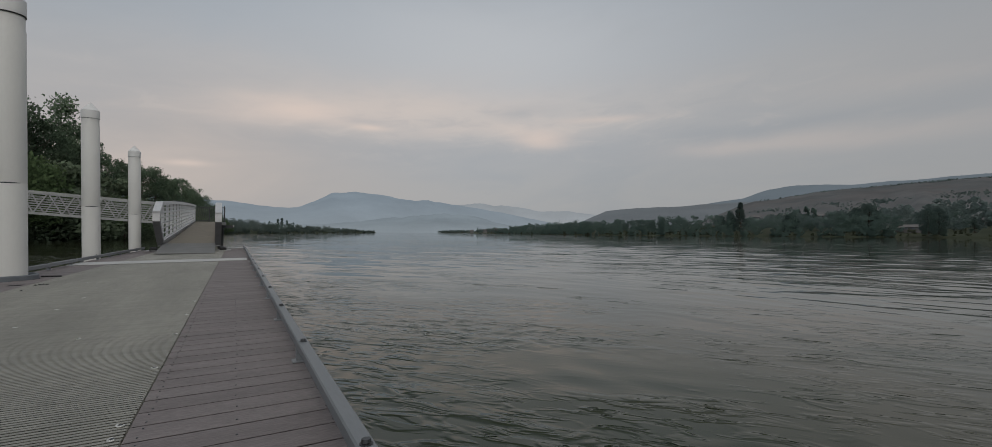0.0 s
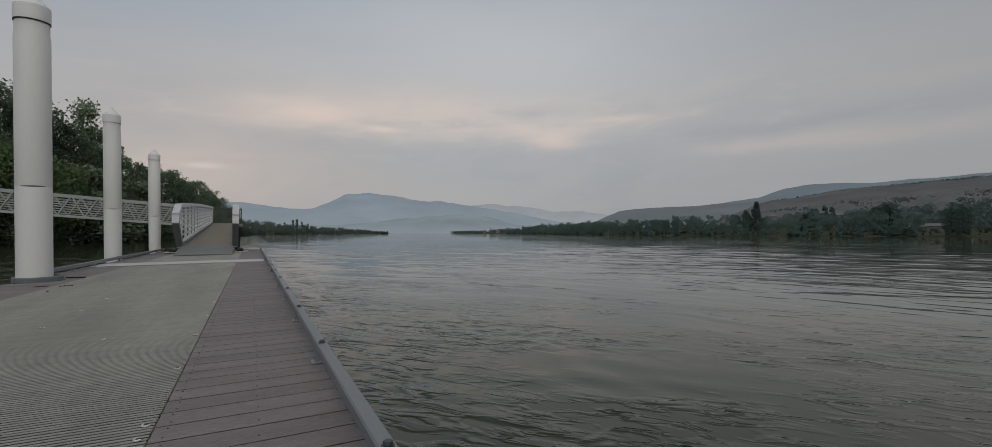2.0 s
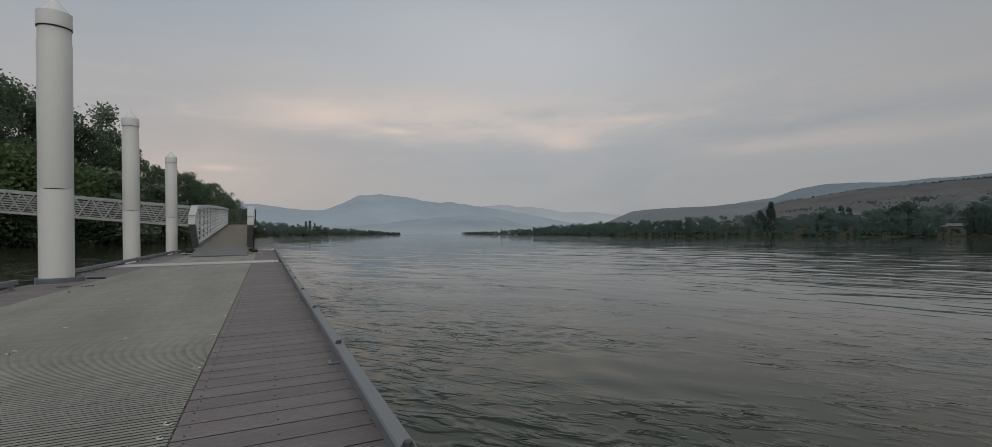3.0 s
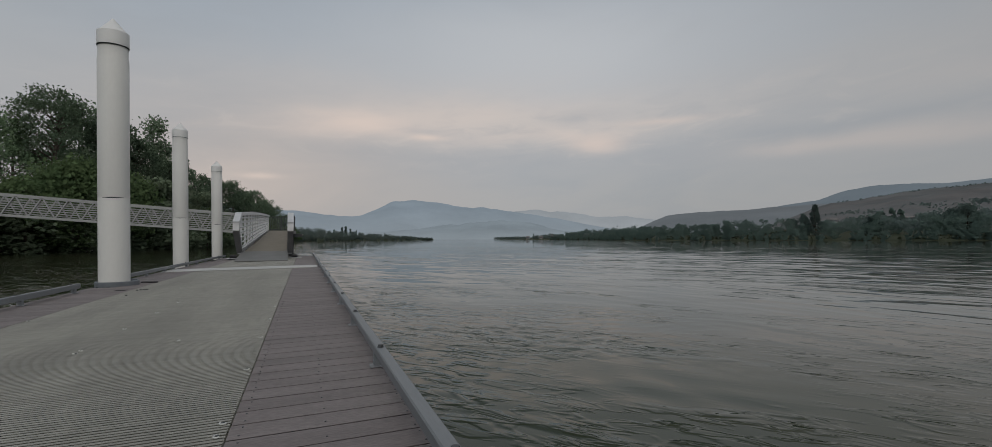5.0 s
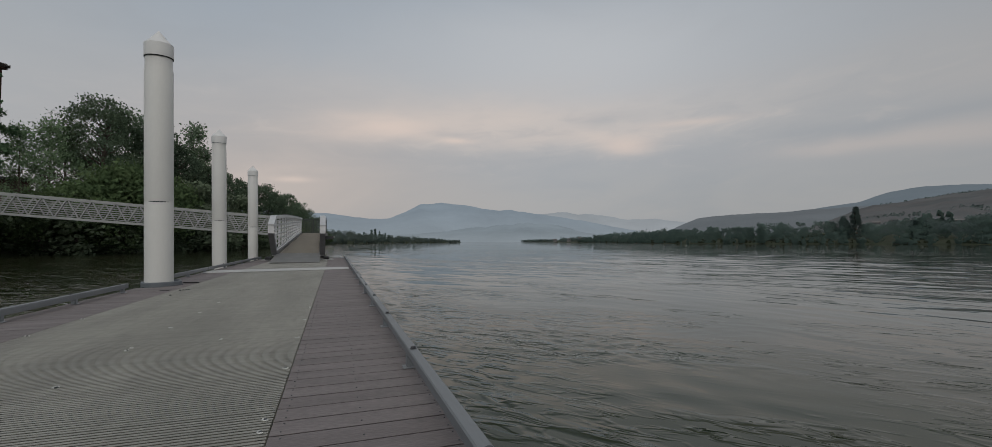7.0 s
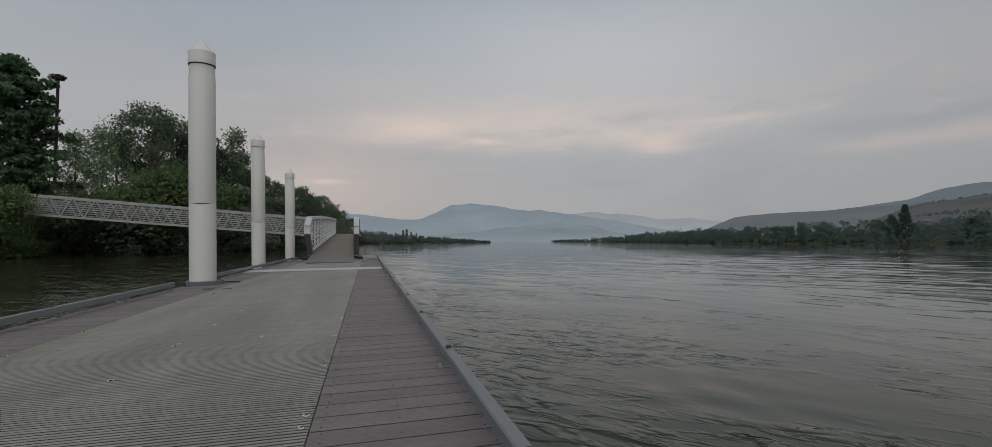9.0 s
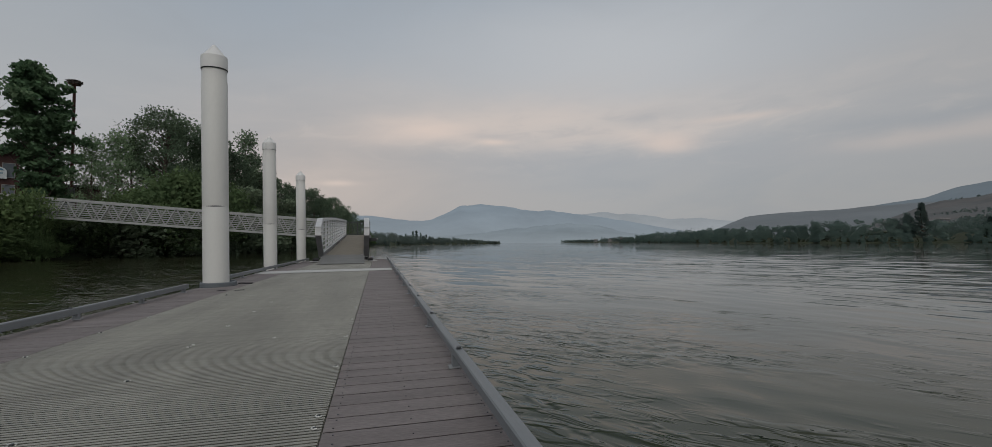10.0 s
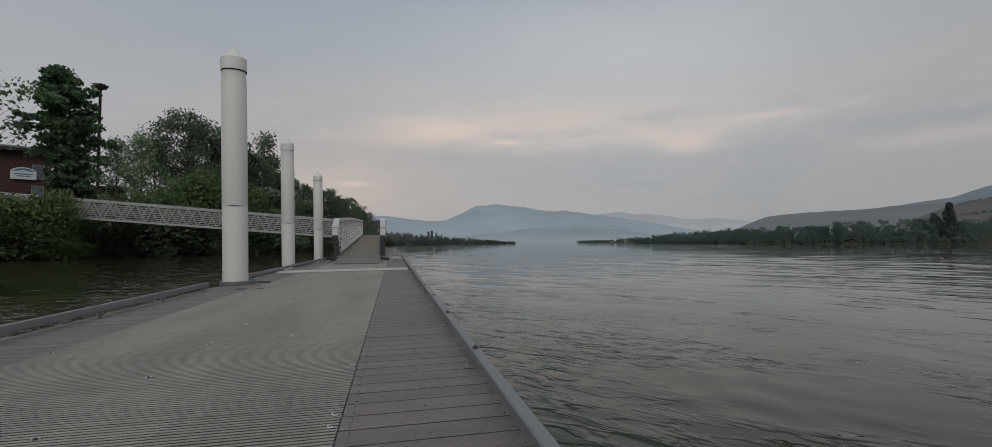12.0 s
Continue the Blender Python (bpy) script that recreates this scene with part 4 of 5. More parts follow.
def build_far_side():
    rng = random.Random(5)
    # east bank: the woods' top follows the land, lower far up the river
    def top_el(az):
        return lerp_list(az, (23, 26, 28, 32, 36, 41, 44.4, 46.9, 50.5, 54, 56.3, 58.2, 60.2, 62.7, 64, 65.8, 67.2, 68, 70, 75, 90), (0.12, 0.3, 0.5, 0.95, 1.25, 1.55, 1.75, 2.0, 2.1, 2.2, 2.2, 2.25, 2.4, 2.35, 2.3, 2.4, 2.1, 1.9, 2.1, 2.3, 2.2))
    near, mid, low = [], [], []
    for x, y, o in along(RIGHT_SHORE[2:9], 430, rng, (4, 60), 1):
        az, d = math.degrees(math.atan2(x, y)), math.hypot(x, y)
        z = 0.6 + o * 0.05
        h = (math.tan(radians(top_el(az))) * d + 0.6 - z) * rng.choice((rng.uniform(0.5, 0.8), rng.uniform(0.85, 1.08)))
        if 68.4 < az < 76 and o < 55:
            h = min(h, rng.uniform(1.5, 3.0))
        (near if h > 3 else low).append((x, y, z, max(1.2, h)))
    for x, y, o in along(RIGHT_SHORE[:4], 260, rng, (4, 60), 1):
        az, d = math.degrees(math.atan2(x, y)), math.hypot(x, y)
        z = 0.6 + o * 0.05
        mid.append((x, y, z, max(3.0, (math.tan(radians(max(0.25, top_el(az)))) * d) * rng.uniform(0.5, 1.0))))
    for x, y, o in along(RIGHT_SHORE[2:9], 260, rng, (1, 7), 1):
        low.append((x, y, -0.4, rng.uniform(1.2, 3.2)))
    for x, y, o in along(RIGHT_SHORE[2:9], 330, rng, (-1, 8), 1):
        if 68.2 < math.degrees(math.atan2(x, y)) < 76 and rng.random() < 0.8:
            continue
        near.append((x, y, -0.4, rng.uniform(2.0, 4.8)))
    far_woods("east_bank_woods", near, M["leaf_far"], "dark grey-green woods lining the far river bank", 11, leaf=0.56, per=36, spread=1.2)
    far_woods("upriver_woods", mid, M["leaf_hazy"], "blue-green woods far up the river, haze painted into the leaves", 12, leaf=1.1, per=14, spread=2.4)
    far_woods("east_bank_shrubs", low, M["reed"], "pale green shrubs and dry grass at the far waterline", 13, leaf=0.36, per=12, spread=0.6)
    # trees up the foot of the dry hill, and shrubs on its crest
    foot = []
    for _ in range(640):
        az = rng.uniform(56, 84)
        d = rng.uniform(330, 640)
        lim = lerp_list(az, (56, 62.7, 65, 66.8, 68.5, 70, 71, 73.3, 84), (1.5, 2.0, 2.15, 2.55, 2.75, 2.5, 2.9, 3.1, 3.2))
        el = rng.uniform(1.0, lim) - 0.5
        foot.append((d * math.sin(radians(az)), d * math.cos(radians(az)), math.tan(radians(el)) * d - 1, rng.uniform(5, 9)))
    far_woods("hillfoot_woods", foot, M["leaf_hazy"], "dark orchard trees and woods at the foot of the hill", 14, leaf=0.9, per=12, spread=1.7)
    crest = []

    def on_hill(az, t, h):
        """A shrub on the dry hill, t of the way from its foot to its crest."""
        el = lerp_list(az, (51.7, 55, 56.8, 59.6, 62.8, 65.5, 68.7, 71.3, 74, 80), (2.6, 3.2, 3.55, 3.83, 4.3, 4.5, 4.7, 4.86, 4.9, 5.0))
        d = 420 + 730 * t
        z = -1.45 + math.tan(radians(el)) * 1150 * t ** 1.25
        crest.append((d * math.sin(radians(az)), d * math.cos(radians(az)), z - 2, h))

    for _ in range(330):
        on_hill(rng.choice((rng.uniform(57, 80), rng.gauss(62.5, 1.3), rng.gauss(69, 1.8), rng.gauss(73, 2))), min(1.0, 0.986 + rng.gauss(0, 0.009)), rng.uniform(3, 6))
    # thickets round the houses half way up
    for az, wide, t, n in ((63.2, 0.6, 0.60, 34), (67.3, 0.9, 0.60, 46), (70.6, 1.2, 0.60, 60), (73.4, 1.0, 0.64, 50), (58.6, 1.4, 0.58, 30), (65.2, 0.5, 0.52, 20)):
        for _ in range(n):
            on_hill(rng.gauss(az, wide), t + rng.gauss(0, 0.02), rng.uniform(3.5, 6.5))
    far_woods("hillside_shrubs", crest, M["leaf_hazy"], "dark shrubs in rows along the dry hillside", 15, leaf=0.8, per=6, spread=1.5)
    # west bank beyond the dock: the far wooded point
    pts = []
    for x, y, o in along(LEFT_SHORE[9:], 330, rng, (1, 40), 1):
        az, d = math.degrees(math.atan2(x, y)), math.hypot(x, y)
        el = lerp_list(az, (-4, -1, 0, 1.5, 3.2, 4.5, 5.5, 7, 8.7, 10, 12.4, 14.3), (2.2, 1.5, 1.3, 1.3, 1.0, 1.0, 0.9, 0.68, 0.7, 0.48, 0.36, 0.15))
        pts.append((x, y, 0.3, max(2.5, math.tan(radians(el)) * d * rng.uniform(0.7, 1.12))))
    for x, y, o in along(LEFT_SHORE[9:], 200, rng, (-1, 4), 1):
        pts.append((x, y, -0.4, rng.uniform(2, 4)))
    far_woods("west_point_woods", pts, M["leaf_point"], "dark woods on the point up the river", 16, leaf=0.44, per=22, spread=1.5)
    # single trees that stand out
    pine = make_tree(120, 10, 3.0, 0.4, 130, 42, 0.26, M["leaf_pine"], "cone", 0.2, "dark conifer standing above the far bank", spread=0.42, name="conifer", category="conifer")
    for az, d, top, w in ((55.5, 330, 3.35, 1.15), (73.4, 300, 1.5, 1.2)):
        plant(pine, az, d, top, 10, w, 1.5, az, "conifers on the far bank")
    broad = make_tree(122, 10, 3.4, 0.4, 90, 64, 0.30, M["leaf_pine"], "round", 0.2, "dark broad-crowned tree on the far bank", spread=0.9)
    for az, d, top, w in ((54.5, 335, 2.5, 0.6), (66.3, 330, 2.95, 1.2), (65.5, 336, 2.6, 1.1), (70.5, 290, 2.36, 1.0), (71.2, 292, 2.34, 1.0), (53.6, 340, 2.0, 1.0), (60.0, 330, 2.1, 1.3)):
        plant(broad, az, d, top, 10, w, 1.0, az, "dark trees on the far bank")
    drop_thing(broad)
    drop_thing(pine)
    pop = make_tree(131, 10, 0.9, 0.5, 52, 60, 0.26, M["leaf_far"], "column", 0.14, "tall slim poplar on the far bank", spread=0.42, name="poplar", category="poplar")
    for az, d, top in ((4.05, 420, 1.42), (4.45, 422, 1.52), (4.95, 424, 1.25), (3.2, 430, 1.15), (5.6, 430, 1.05), (60.4, 420, 2.55), (60.7, 422, 2.6), (61.4, 422, 2.85), (62.0, 424, 2.7), (26.3, 760, 0.62), (26.6, 765, 0.55)):
        plant(pop, az, d, top, 10, 1.0, 0.8, az, "poplars")
    drop_thing(pop)


# more distant leaves: smoke haze put into the base colours, bluer and paler
M["leaf_point"] = leaf_mat("leaf_point_haze_tint", (0.098, 0.134, 0.122), (0.152, 0.186, 0.164), 0.1, 0.06, 0.75, face=(-0.52, -0.50, 0.69))
M["leaf_hazy"] = leaf_mat("leaf_pale_haze_tint", (0.148, 0.200, 0.192), (0.196, 0.246, 0.230), 0.07, 0.03, 0.88, face=(-0.52, -0.50, 0.69))
build_far_side()


def build_house(az, dist, z, w, d, h, turn, roofed=True, label="pale low house among trees across the river"):
    if dist > 600:
        w, h = w * 0.6, h * 0.7
    root = empty("house", label, "house", group="houses across the river")
    root.matrix_basis = pose(dist * math.sin(radians(az)), dist * math.cos(radians(az)), z, 0, 0, turn)
    bm = box(-w / 2, w / 2, -d / 2, d / 2, -2, h)
    part("wall", bm, M["wall"], root)
    bm = bmesh.new()
    o = 0.5
    vs = [bm.verts.new(c) for c in ((-w / 2 - o, -d / 2 - o, h), (w / 2 + o, -d / 2 - o, h), (w / 2 + o, d / 2 + o, h), (-w / 2 - o, d / 2 + o, h), (-w / 2 - o, 0, h + d * 0.22), (w / 2 + o, 0, h + d * 0.22))]
    for f in ((0, 1, 5, 4), (2, 3, 4, 5), (0, 4, 3), (1, 2, 5), (3, 2, 1, 0)):
        bm.faces.new([vs[i] for i in f])
    part("roof", bm, M["hroof"], root)
    for k in range(3):
        x = -w / 3 + k * w / 3
        part("window", box(x - 0.7, x + 0.7, -d / 2 - 0.06, -d / 2 + 0.02, h * 0.35, h * 0.8), M["pane"], root)


for spec in ((69.5, 322, 3.0, 7, 6, 1.7, -70), (68.3, 330, 2.8, 7, 5, 1.5, -66), (73.0, 420, 9.5, 6, 6, 2.6, -74), (74.6, 430, 8.5, 10, 6, 2, -75), (62.8, 520, 14.5, 8, 6, 3, -60), (57.0, 700, 20, 12, 8, 4, -57), (58.2, 720, 21.5, 14, 8, 4, -57), (59.3, 710, 21.5, 10, 8, 4, -57), (53.6, 640, 13.5, 14, 8, 3.5, -52), (30.6, 700, 5, 9, 7, 3.4, -30), (29.6, 720, 4.5, 8, 7, 3, -30), (28.6, 740, 3.8, 10, 7, 3, -30), (27.2, 800, 2.6, 9, 7, 3, -30), (31.4, 690, 5.6, 8, 7, 3, -30), (25.6, 900, 2.4, 10, 7, 3, -25)):
    build_house(*spec)


# ---- building, nest pole ----
def build_lodge():
    root = empty("waterfront_building", "dark red waterfront building with pale windows behind trees", "building")
    root.matrix_basis = pose(-43.5, 62, 2.2, 0, 0, 33)
    part("wall", box(-14, 5.2, 0, 12, -1, 8.9), M["brick"], root)
    part("roof", box(-14.8, 6.0, -1.0, 12.6, 8.9, 9.3, 0.05), M["roof"], root)
    part("eave", box(-14.8, 6.0, -1.06, -1.0, 9.2, 9.42), M["eave"], root, "pale eave edge")
    part("wing", box(5.21, 12.6, 1.0, 9, -1, 5.4), M["brick"], root, "low dark side wing")
    part("wing_roof", box(5.21, 13.0, 0.5, 9.4, 5.4, 5.7, 0.04), M["roof"], root)
    spots = [(4.4, z, 0.0) for z in (3.6, 6.0)] + [(x, 2.6, 1.0) for x in (7.2, 9.0, 10.8)]
    for x, z, y in spots:
        w = part("window", box(x - 0.45, x + 0.45, y - 0.05, y + 0.02, z, z + 1.5), M["pane"], root)
        f = bmesh.new()
        for a in ((x - 0.53, x - 0.45, z - 0.08, z + 1.58), (x + 0.45, x + 0.53, z - 0.08, z + 1.58), (x - 0.45, x + 0.45, z + 1.5, z + 1.58), (x - 0.45, x + 0.45, z - 0.08, z)):
            box(a[0], a[1], y - 0.09, y + 0.03, a[2], a[3], bm=f)
        part("frame", f, M["eave"], w, "pale window frame")
    # arched board with unreadable writing
    sign = empty("arched_sign", "white arched sign board with blue hills and small writing", "sign")
    sign.matrix_basis = root.matrix_basis @ pose(3.2, -0.3, 5.8) @ Matrix.Scale(0.68, 4)
    bm = bmesh.new()
    ring = [bm.verts.new((1.55 * math.cos(a), 0, 1.15 + 0.85 * math.sin(a))) for a in [math.pi * k / 16 for k in range(17)]]
    ring += [bm.verts.new((-1.55, 0, 0)), bm.verts.new((1.55, 0, 0))]
    face = bm.faces.new(ring)
    ext = bmesh.ops.extrude_face_region(bm, geom=[face])
    for v in ext["geom"]:
        if isinstance(v, bmesh.types.BMVert):
            v.co.y += 0.3
    bmesh.ops.recalc_face_normals(bm, faces=bm.faces[:])
    part("board", bm, M["sign_white"], sign)
    bm = bmesh.new()
    top = [bm.verts.new((1.3 * math.cos(a), -0.012, 1.15 + 0.68 * math.sin(a))) for a in [math.pi * k / 12 for k in range(13)]]
    low = [bm.verts.new((1.3 * math.cos(a), -0.012, 1.12 + 0.34 * math.sin(a) + 0.06 * math.sin(5 * a))) for a in [math.pi * k / 12 for k in range(13)]]
    for k in range(12):
        bm.faces.new((top[k], top[k + 1], low[k + 1], low[k]))
    part("painted_hills", bm, M["sign_blue"], sign, "blue painted hills")
    for z, w in ((0.78, 1.1), (0.45, 0.8)):
        part("writing", box(-w, w, -0.02, -0.008, z, z + 0.18), M["sign_blue"], sign, "line of small blue writing")


build_lodge()


def build_nest_pole():
    az, d = -27.75, 62.0
    x, y = d * math.sin(radians(az)), d * math.cos(radians(az))
    top = 0.63 + d * math.tan(radians(14.15))
    root = empty("nest_pole", "tall red-brown wooden pole carrying a platform", "pole", (x, y, 2.2))
    part("shaft", tube([(0, 0, 0), (0, 0, top - 2.2)], [0.155, 0.12], 12), M["pole"], root, smooth=True)
    part("sleeve", tube([(0, 0, 0), (0, 0, 4.0)], 0.28, 12), M["sleeve"], root, "grey sleeve round the foot")
    part("platform", box(-0.36, 0.36, -0.36, 0.36, top - 2.2, top - 2.12, 0.02), M["pole"], root)
    rng = np.random.default_rng(2)
    bm = bmesh.new()
    for k in range(170):
        a = rng.random() * 6.28
        r = 0.12 + 0.43 * rng.random() ** 0.6
        c = Vector((r * math.cos(a), r * math.sin(a), 0.03 + 0.42 * rng.random() * (0.6 + 0.4 * r)))
        t = a + 1.57 + rng.normal() * 0.5
        v = Vector((math.cos(t), math.sin(t), rng.normal() * 0.18)) * (0.12 + 0.22 * rng.random())
        bar(c - v, c + v, 0.035, 0.035, bm)
    nest = part("bird_nest", bm, M["twig"])
    nest.location = (x, y, top + 0.08)
    tagged(nest, "dark untidy stick nest on top of the pole", "nest")


build_nest_pole()


# ---- piles ----
def build_pile(name_loc, top, collar):
    x, y, lean = name_loc
    r = 0.188
    root = empty("mooring_pile", "white round mooring pile with cone cap" + (" in a grey collar" if collar else " behind the dock rail"), "pile", (0, 0, 0), "white mooring piles")
    root.matrix_basis = Matrix.Translation((x, y, 0)) @ Matrix.Rotation(radians(lean), 4, Vector((math.cos(radians(20)), -math.sin(radians(20)), 0)))
    prof = [(r * 0.985, -3.0), (r, -0.3), (r, 1.235), (r * 0.994, 1.240), (r * 0.994, 1.247), (r, 1.252), (r, top - 0.2), (r * 0.955, top - 0.185), (r * 0.955, top + 0.02)]
    part("shaft", lathe(prof, 48), M["white"], root, smooth=True).data.set_sharp_from_angle(angle=radians(30))
    # a dark weld mark part of the way round
    bm = bmesh.new()
    prev = None
    for k in range(13):
        a = radians(-118 + 84 * k / 12)
        w = 0.008 * math.sin(math.pi * (k + 0.3) / 12.6) + 0.001
        q = [bm.verts.new(((r + 0.0015) * math.cos(a), (r + 0.0015) * math.sin(a), 1.244 + s * w)) for s in (-1, 1)]
        if prev:
            bm.faces.new((prev[0], q[0], q[1], prev[1]))
        prev = q
    part("weld_mark", bm, M["bolt"], root, "dark weld mark")
    deep = 0.016 if collar else 0.006
    part("seal", lathe([(r * 0.9, top - deep), (r * 1.012, top - deep), (r * 1.012, top), (r * 0.9, top)], 48), M["dark"] if collar else M["collar"], root, "dark rubber seal", smooth=False)
    cap = part("cap", lathe([(r * 0.9, top), (r * 1.02, top), (r * 1.025, top + 0.01), (r * 1.025, top + 0.185), (r * 1.02, top + 0.198), (r * 0.9, top + 0.212), (0.012, top + 0.40), (0.0, top + 0.402)], 48), M["cap"], root, "white cone cap", smooth=True)
    cap.data.set_sharp_from_angle(angle=radians(25))
    if collar:
        c = 0.262
        col = part("collar", lathe([(c - 0.06, -0.12), (c - 0.02, -0.12), (c, -0.115), (c, 0.03), (c - 0.012, 0.04), (r + 0.05, 0.04), (r + 0.042, 0.02), (c - 0.06, -0.12)], 48), M["collar"], root, "grey steel collar", smooth=True)
        col.location.x = 0.035
        col.data.set_sharp_from_angle(angle=radians(30))
        for k in range(10):
            a = 2 * math.pi * (k + 0.35) / 10
            bm = bmesh.new()
            bmesh.ops.create_cone(bm, cap_ends=True, segments=6, radius1=0.016, radius2=0.013, depth=0.016)
            ob = part("bolt", bm, M["bolt"], col)
            ob.matrix_basis = Matrix.Translation((c * math.cos(a), c * math.sin(a), -0.035)) @ Vector((math.cos(a), math.sin(a), 0)).to_track_quat("Z", "Y").to_matrix().to_4x4()
    return root


build_pile((-2.556, 8.60, 2.18), 3.445, True)
build_pile((-3.177, 15.75, 2.41), 3.483, False)
build_pile((-3.176, 21.81, 2.41), 3.334, False)

# ---- dock ----
X_L, X_R = -2.74, 0.40
SEAM_L, SEAM_R = -2.09, -0.225
JOINT = 12.0
PITCH = 0.1356
HEEL = pose(0.1, 0, 0, 0, -0.7, 0) @ pose(-0.1, 0, 0)  # the float lies a little low on its west side


def build_rail(x, y0, y1, first_bolt, inner, low):
    """A square edge rail on short posts. inner: +1 or -1, the side on which the deck lies."""
    root = empty("edge_rail", "grey square metal edge rail bolted along the dock", "rail", (x, y0, 0), "dock edge rails")
    root.matrix_basis = HEEL @ root.matrix_basis
    part("tube", box(-0.024, 0.024, 0, y1 - y0, low, 0.113, 0.005), M["rail"], root)
    bm = bmesh.new()
    bmesh.ops.create_cone(bm, cap_ends=True, segments=6, radius1=0.0125, radius2=0.0115, depth=0.009)
    bmesh.ops.create_cone(bm, cap_ends=True, segments=16, radius1=0.017, radius2=0.017, depth=0.004, matrix=Matrix.Translation((0, 0, -0.0085)))
    bolt = mesh_of(bm, "bolt", M["bolt"])
    post = mesh_of(box(-0.022, 0.022, -0.022, 0.022, 0.008, low + 0.002, 0.003), "standoff", M["rail"])
    foot = mesh_of(box(-0.028, 0.028, -0.030, 0.030, 0.0015, 0.010, 0.002), "foot_plate", M["foot"])
    y = first_bolt
    while y < y1 - 0.1:
        if y > y0 + 0.05:
            put("bolt", bolt, root, (0, y - y0, 0.1215), (0, 0, y))
            p = put("standoff", post, root, (0, y - y0 + 0.09, 0))
            put("foot_plate", foot, p, (inner * 0.012, 0, 0))
        y += 1.22
    return root


build_rail(0.349, -3.0, JOINT + 0.05, 1.14 - 3.66, -1, 0.070)
build_rail(0.349, JOINT + 0.12, 20.0, 12.12 + 0.2, -1, 0.070)
build_rail(-2.65, -3.0, 7.66, 5.0 - 7.32, 1, 0.053)
build_rail(-2.65, 8.92, JOINT - 0.02, 9.2, 1, 0.053)
build_rail(-2.65, JOINT + 0.12, 20.0, 12.4, 1, 0.053)


def plank(x0, x1, y0, y1, lip=0.0014, cut=0.022, deep=0.026, r=0.0006, bm=None):
    """A board or slat along x, with a worn top edge and undercut sides."""
    bm = bm or bmesh.new()
    prof = ((y0 + cut, -deep), (y0 + cut, -lip - 0.003), (y0, -lip), (y0, -r), (y0 + r, 0), (y1 - r, 0), (y1, -r), (y1, -lip), (y1 - cut, -lip - 0.003), (y1 - cut, -deep))
    ends = [[bm.verts.new((x, y, z)) for y, z in prof] for x in (x0, x1)]
    n = len(prof)
    for k in range(n):
        bm.faces.new((ends[0][k], ends[0][(k + 1) % n], ends[1][(k + 1) % n], ends[1][k]))
    bm.faces.new(list(reversed(ends[0])))
    bm.faces.new(ends[1])
    return bm


def build_dock(y0, y1, split_slats, label):
    root = empty("floating_dock", label, "dock", (0, 0, 0), "floating dock sections")
    root.matrix_basis = HEEL.copy()
    bm = box(X_L + 0.02, X_R - 0.02, y0, y1, -0.55, -0.075)
    part("float_frame", bm, M["frame"], root, "dark float frame")
    bm = bmesh.new()
    for x in (X_L, X_R - 0.04):
        box(x, x + 0.04, y0, y1, -0.30, -0.03, 0.004, bm)
    part("fascia", bm, M["collar"], root, "grey metal side beam")
    screw = bmesh.new()
    bmesh.ops.create_cone(screw, cap_ends=True, segments=8, radius1=0.0032, radius2=0.0032, depth=0.002)
    screw = mesh_of(screw, "screw", M["bolt"])
    for x0, x1, sc in ((SEAM_R + 0.0025, X_R, (-0.185, 0.076, 0.362)), (X_L, SEAM_L - 0.003, (SEAM_L - 0.045, -2.34, -2.62))):
        w = x1 - x0
        board = mesh_of(plank(0, w, 0.0042, PITCH - 0.0042), "board", M["board"])
        short = mesh_of(plank(0, 0.34, 0.0042, PITCH - 0.0042), "board", M["board"])
        y = y0
        rnd = random.Random(3)
        while y + PITCH <= y1 + 0.001:
            notched = x0 < -2 and abs(y + PITCH / 2 - 8.60) < 0.29
            dz = rnd.uniform(-0.0005, 0.0005)
            b = put("board", short if notched else board, root, (x1 - 0.34 if notched else x0, y, dz))
            if -0.5 < y < 5.5 and x0 > -1:
                for s in sc:
                    for q in ((0.03, PITCH - 0.03) if s != sc[1] else (0.045,)):
                        put("screw", screw, b, (s - x0 + rnd.uniform(-0.004, 0.004), q, 0.0012))
            y += PITCH
    # slotted grating: bars across, a wider joint every eighth
    pitch = 0.0264
    slat = mesh_of(plank(SEAM_L, SEAM_R - 0.004, 0.0, 0.0147, 0.0019, 0.0046, 0.034, 0.0005), "slat", M["grate"])
    rest = bmesh.new()
    k, y = 0, y0 + 0.006
    wear = random.Random(17)
    while y + pitch < y1:
        gap = (0.0016 if k % 10 == 0 else 0.0) + wear.uniform(-0.0008, 0.0008)
        if split_slats and 0.75 < y < 8.6:
            put("slat", slat, root, (0, y + gap, 0))
        else:
            plank(SEAM_L, SEAM_R - 0.004, y + gap, y + gap + 0.0147, 0.0019, 0.0046, 0.034, 0.0005, rest)
        y += pitch
        k += 1
    tagged(part("slats", rest, M["grate"], root), "grey slotted grating", kind="stuff")
    bm = bmesh.new()
    for x in (SEAM_L + 0.3, SEAM_L + 0.9, SEAM_L + 1.5):
        box(x, x + 0.03, y0, y1, -0.06, -0.035, 0, bm)
    part("grating_bearer", bm, M["frame"], root)
    return root


build_dock(-3.0, JOINT, True, "floating dock of plum-grey boards beside pale slotted grating")
build_dock(JOINT + 0.03, 20.05, False, "farther floating dock section of boards and grating")
plate = part("joint_plate", box(X_L + 0.06, 0.30, JOINT - 0.42, JOINT + 0.48, 0.003, 0.018, 0.004), M["plate"])
tagged(plate, "pale metal cover plate across the dock joint", "cover plate")
plate.matrix_basis = HEEL @ plate.matrix_basis


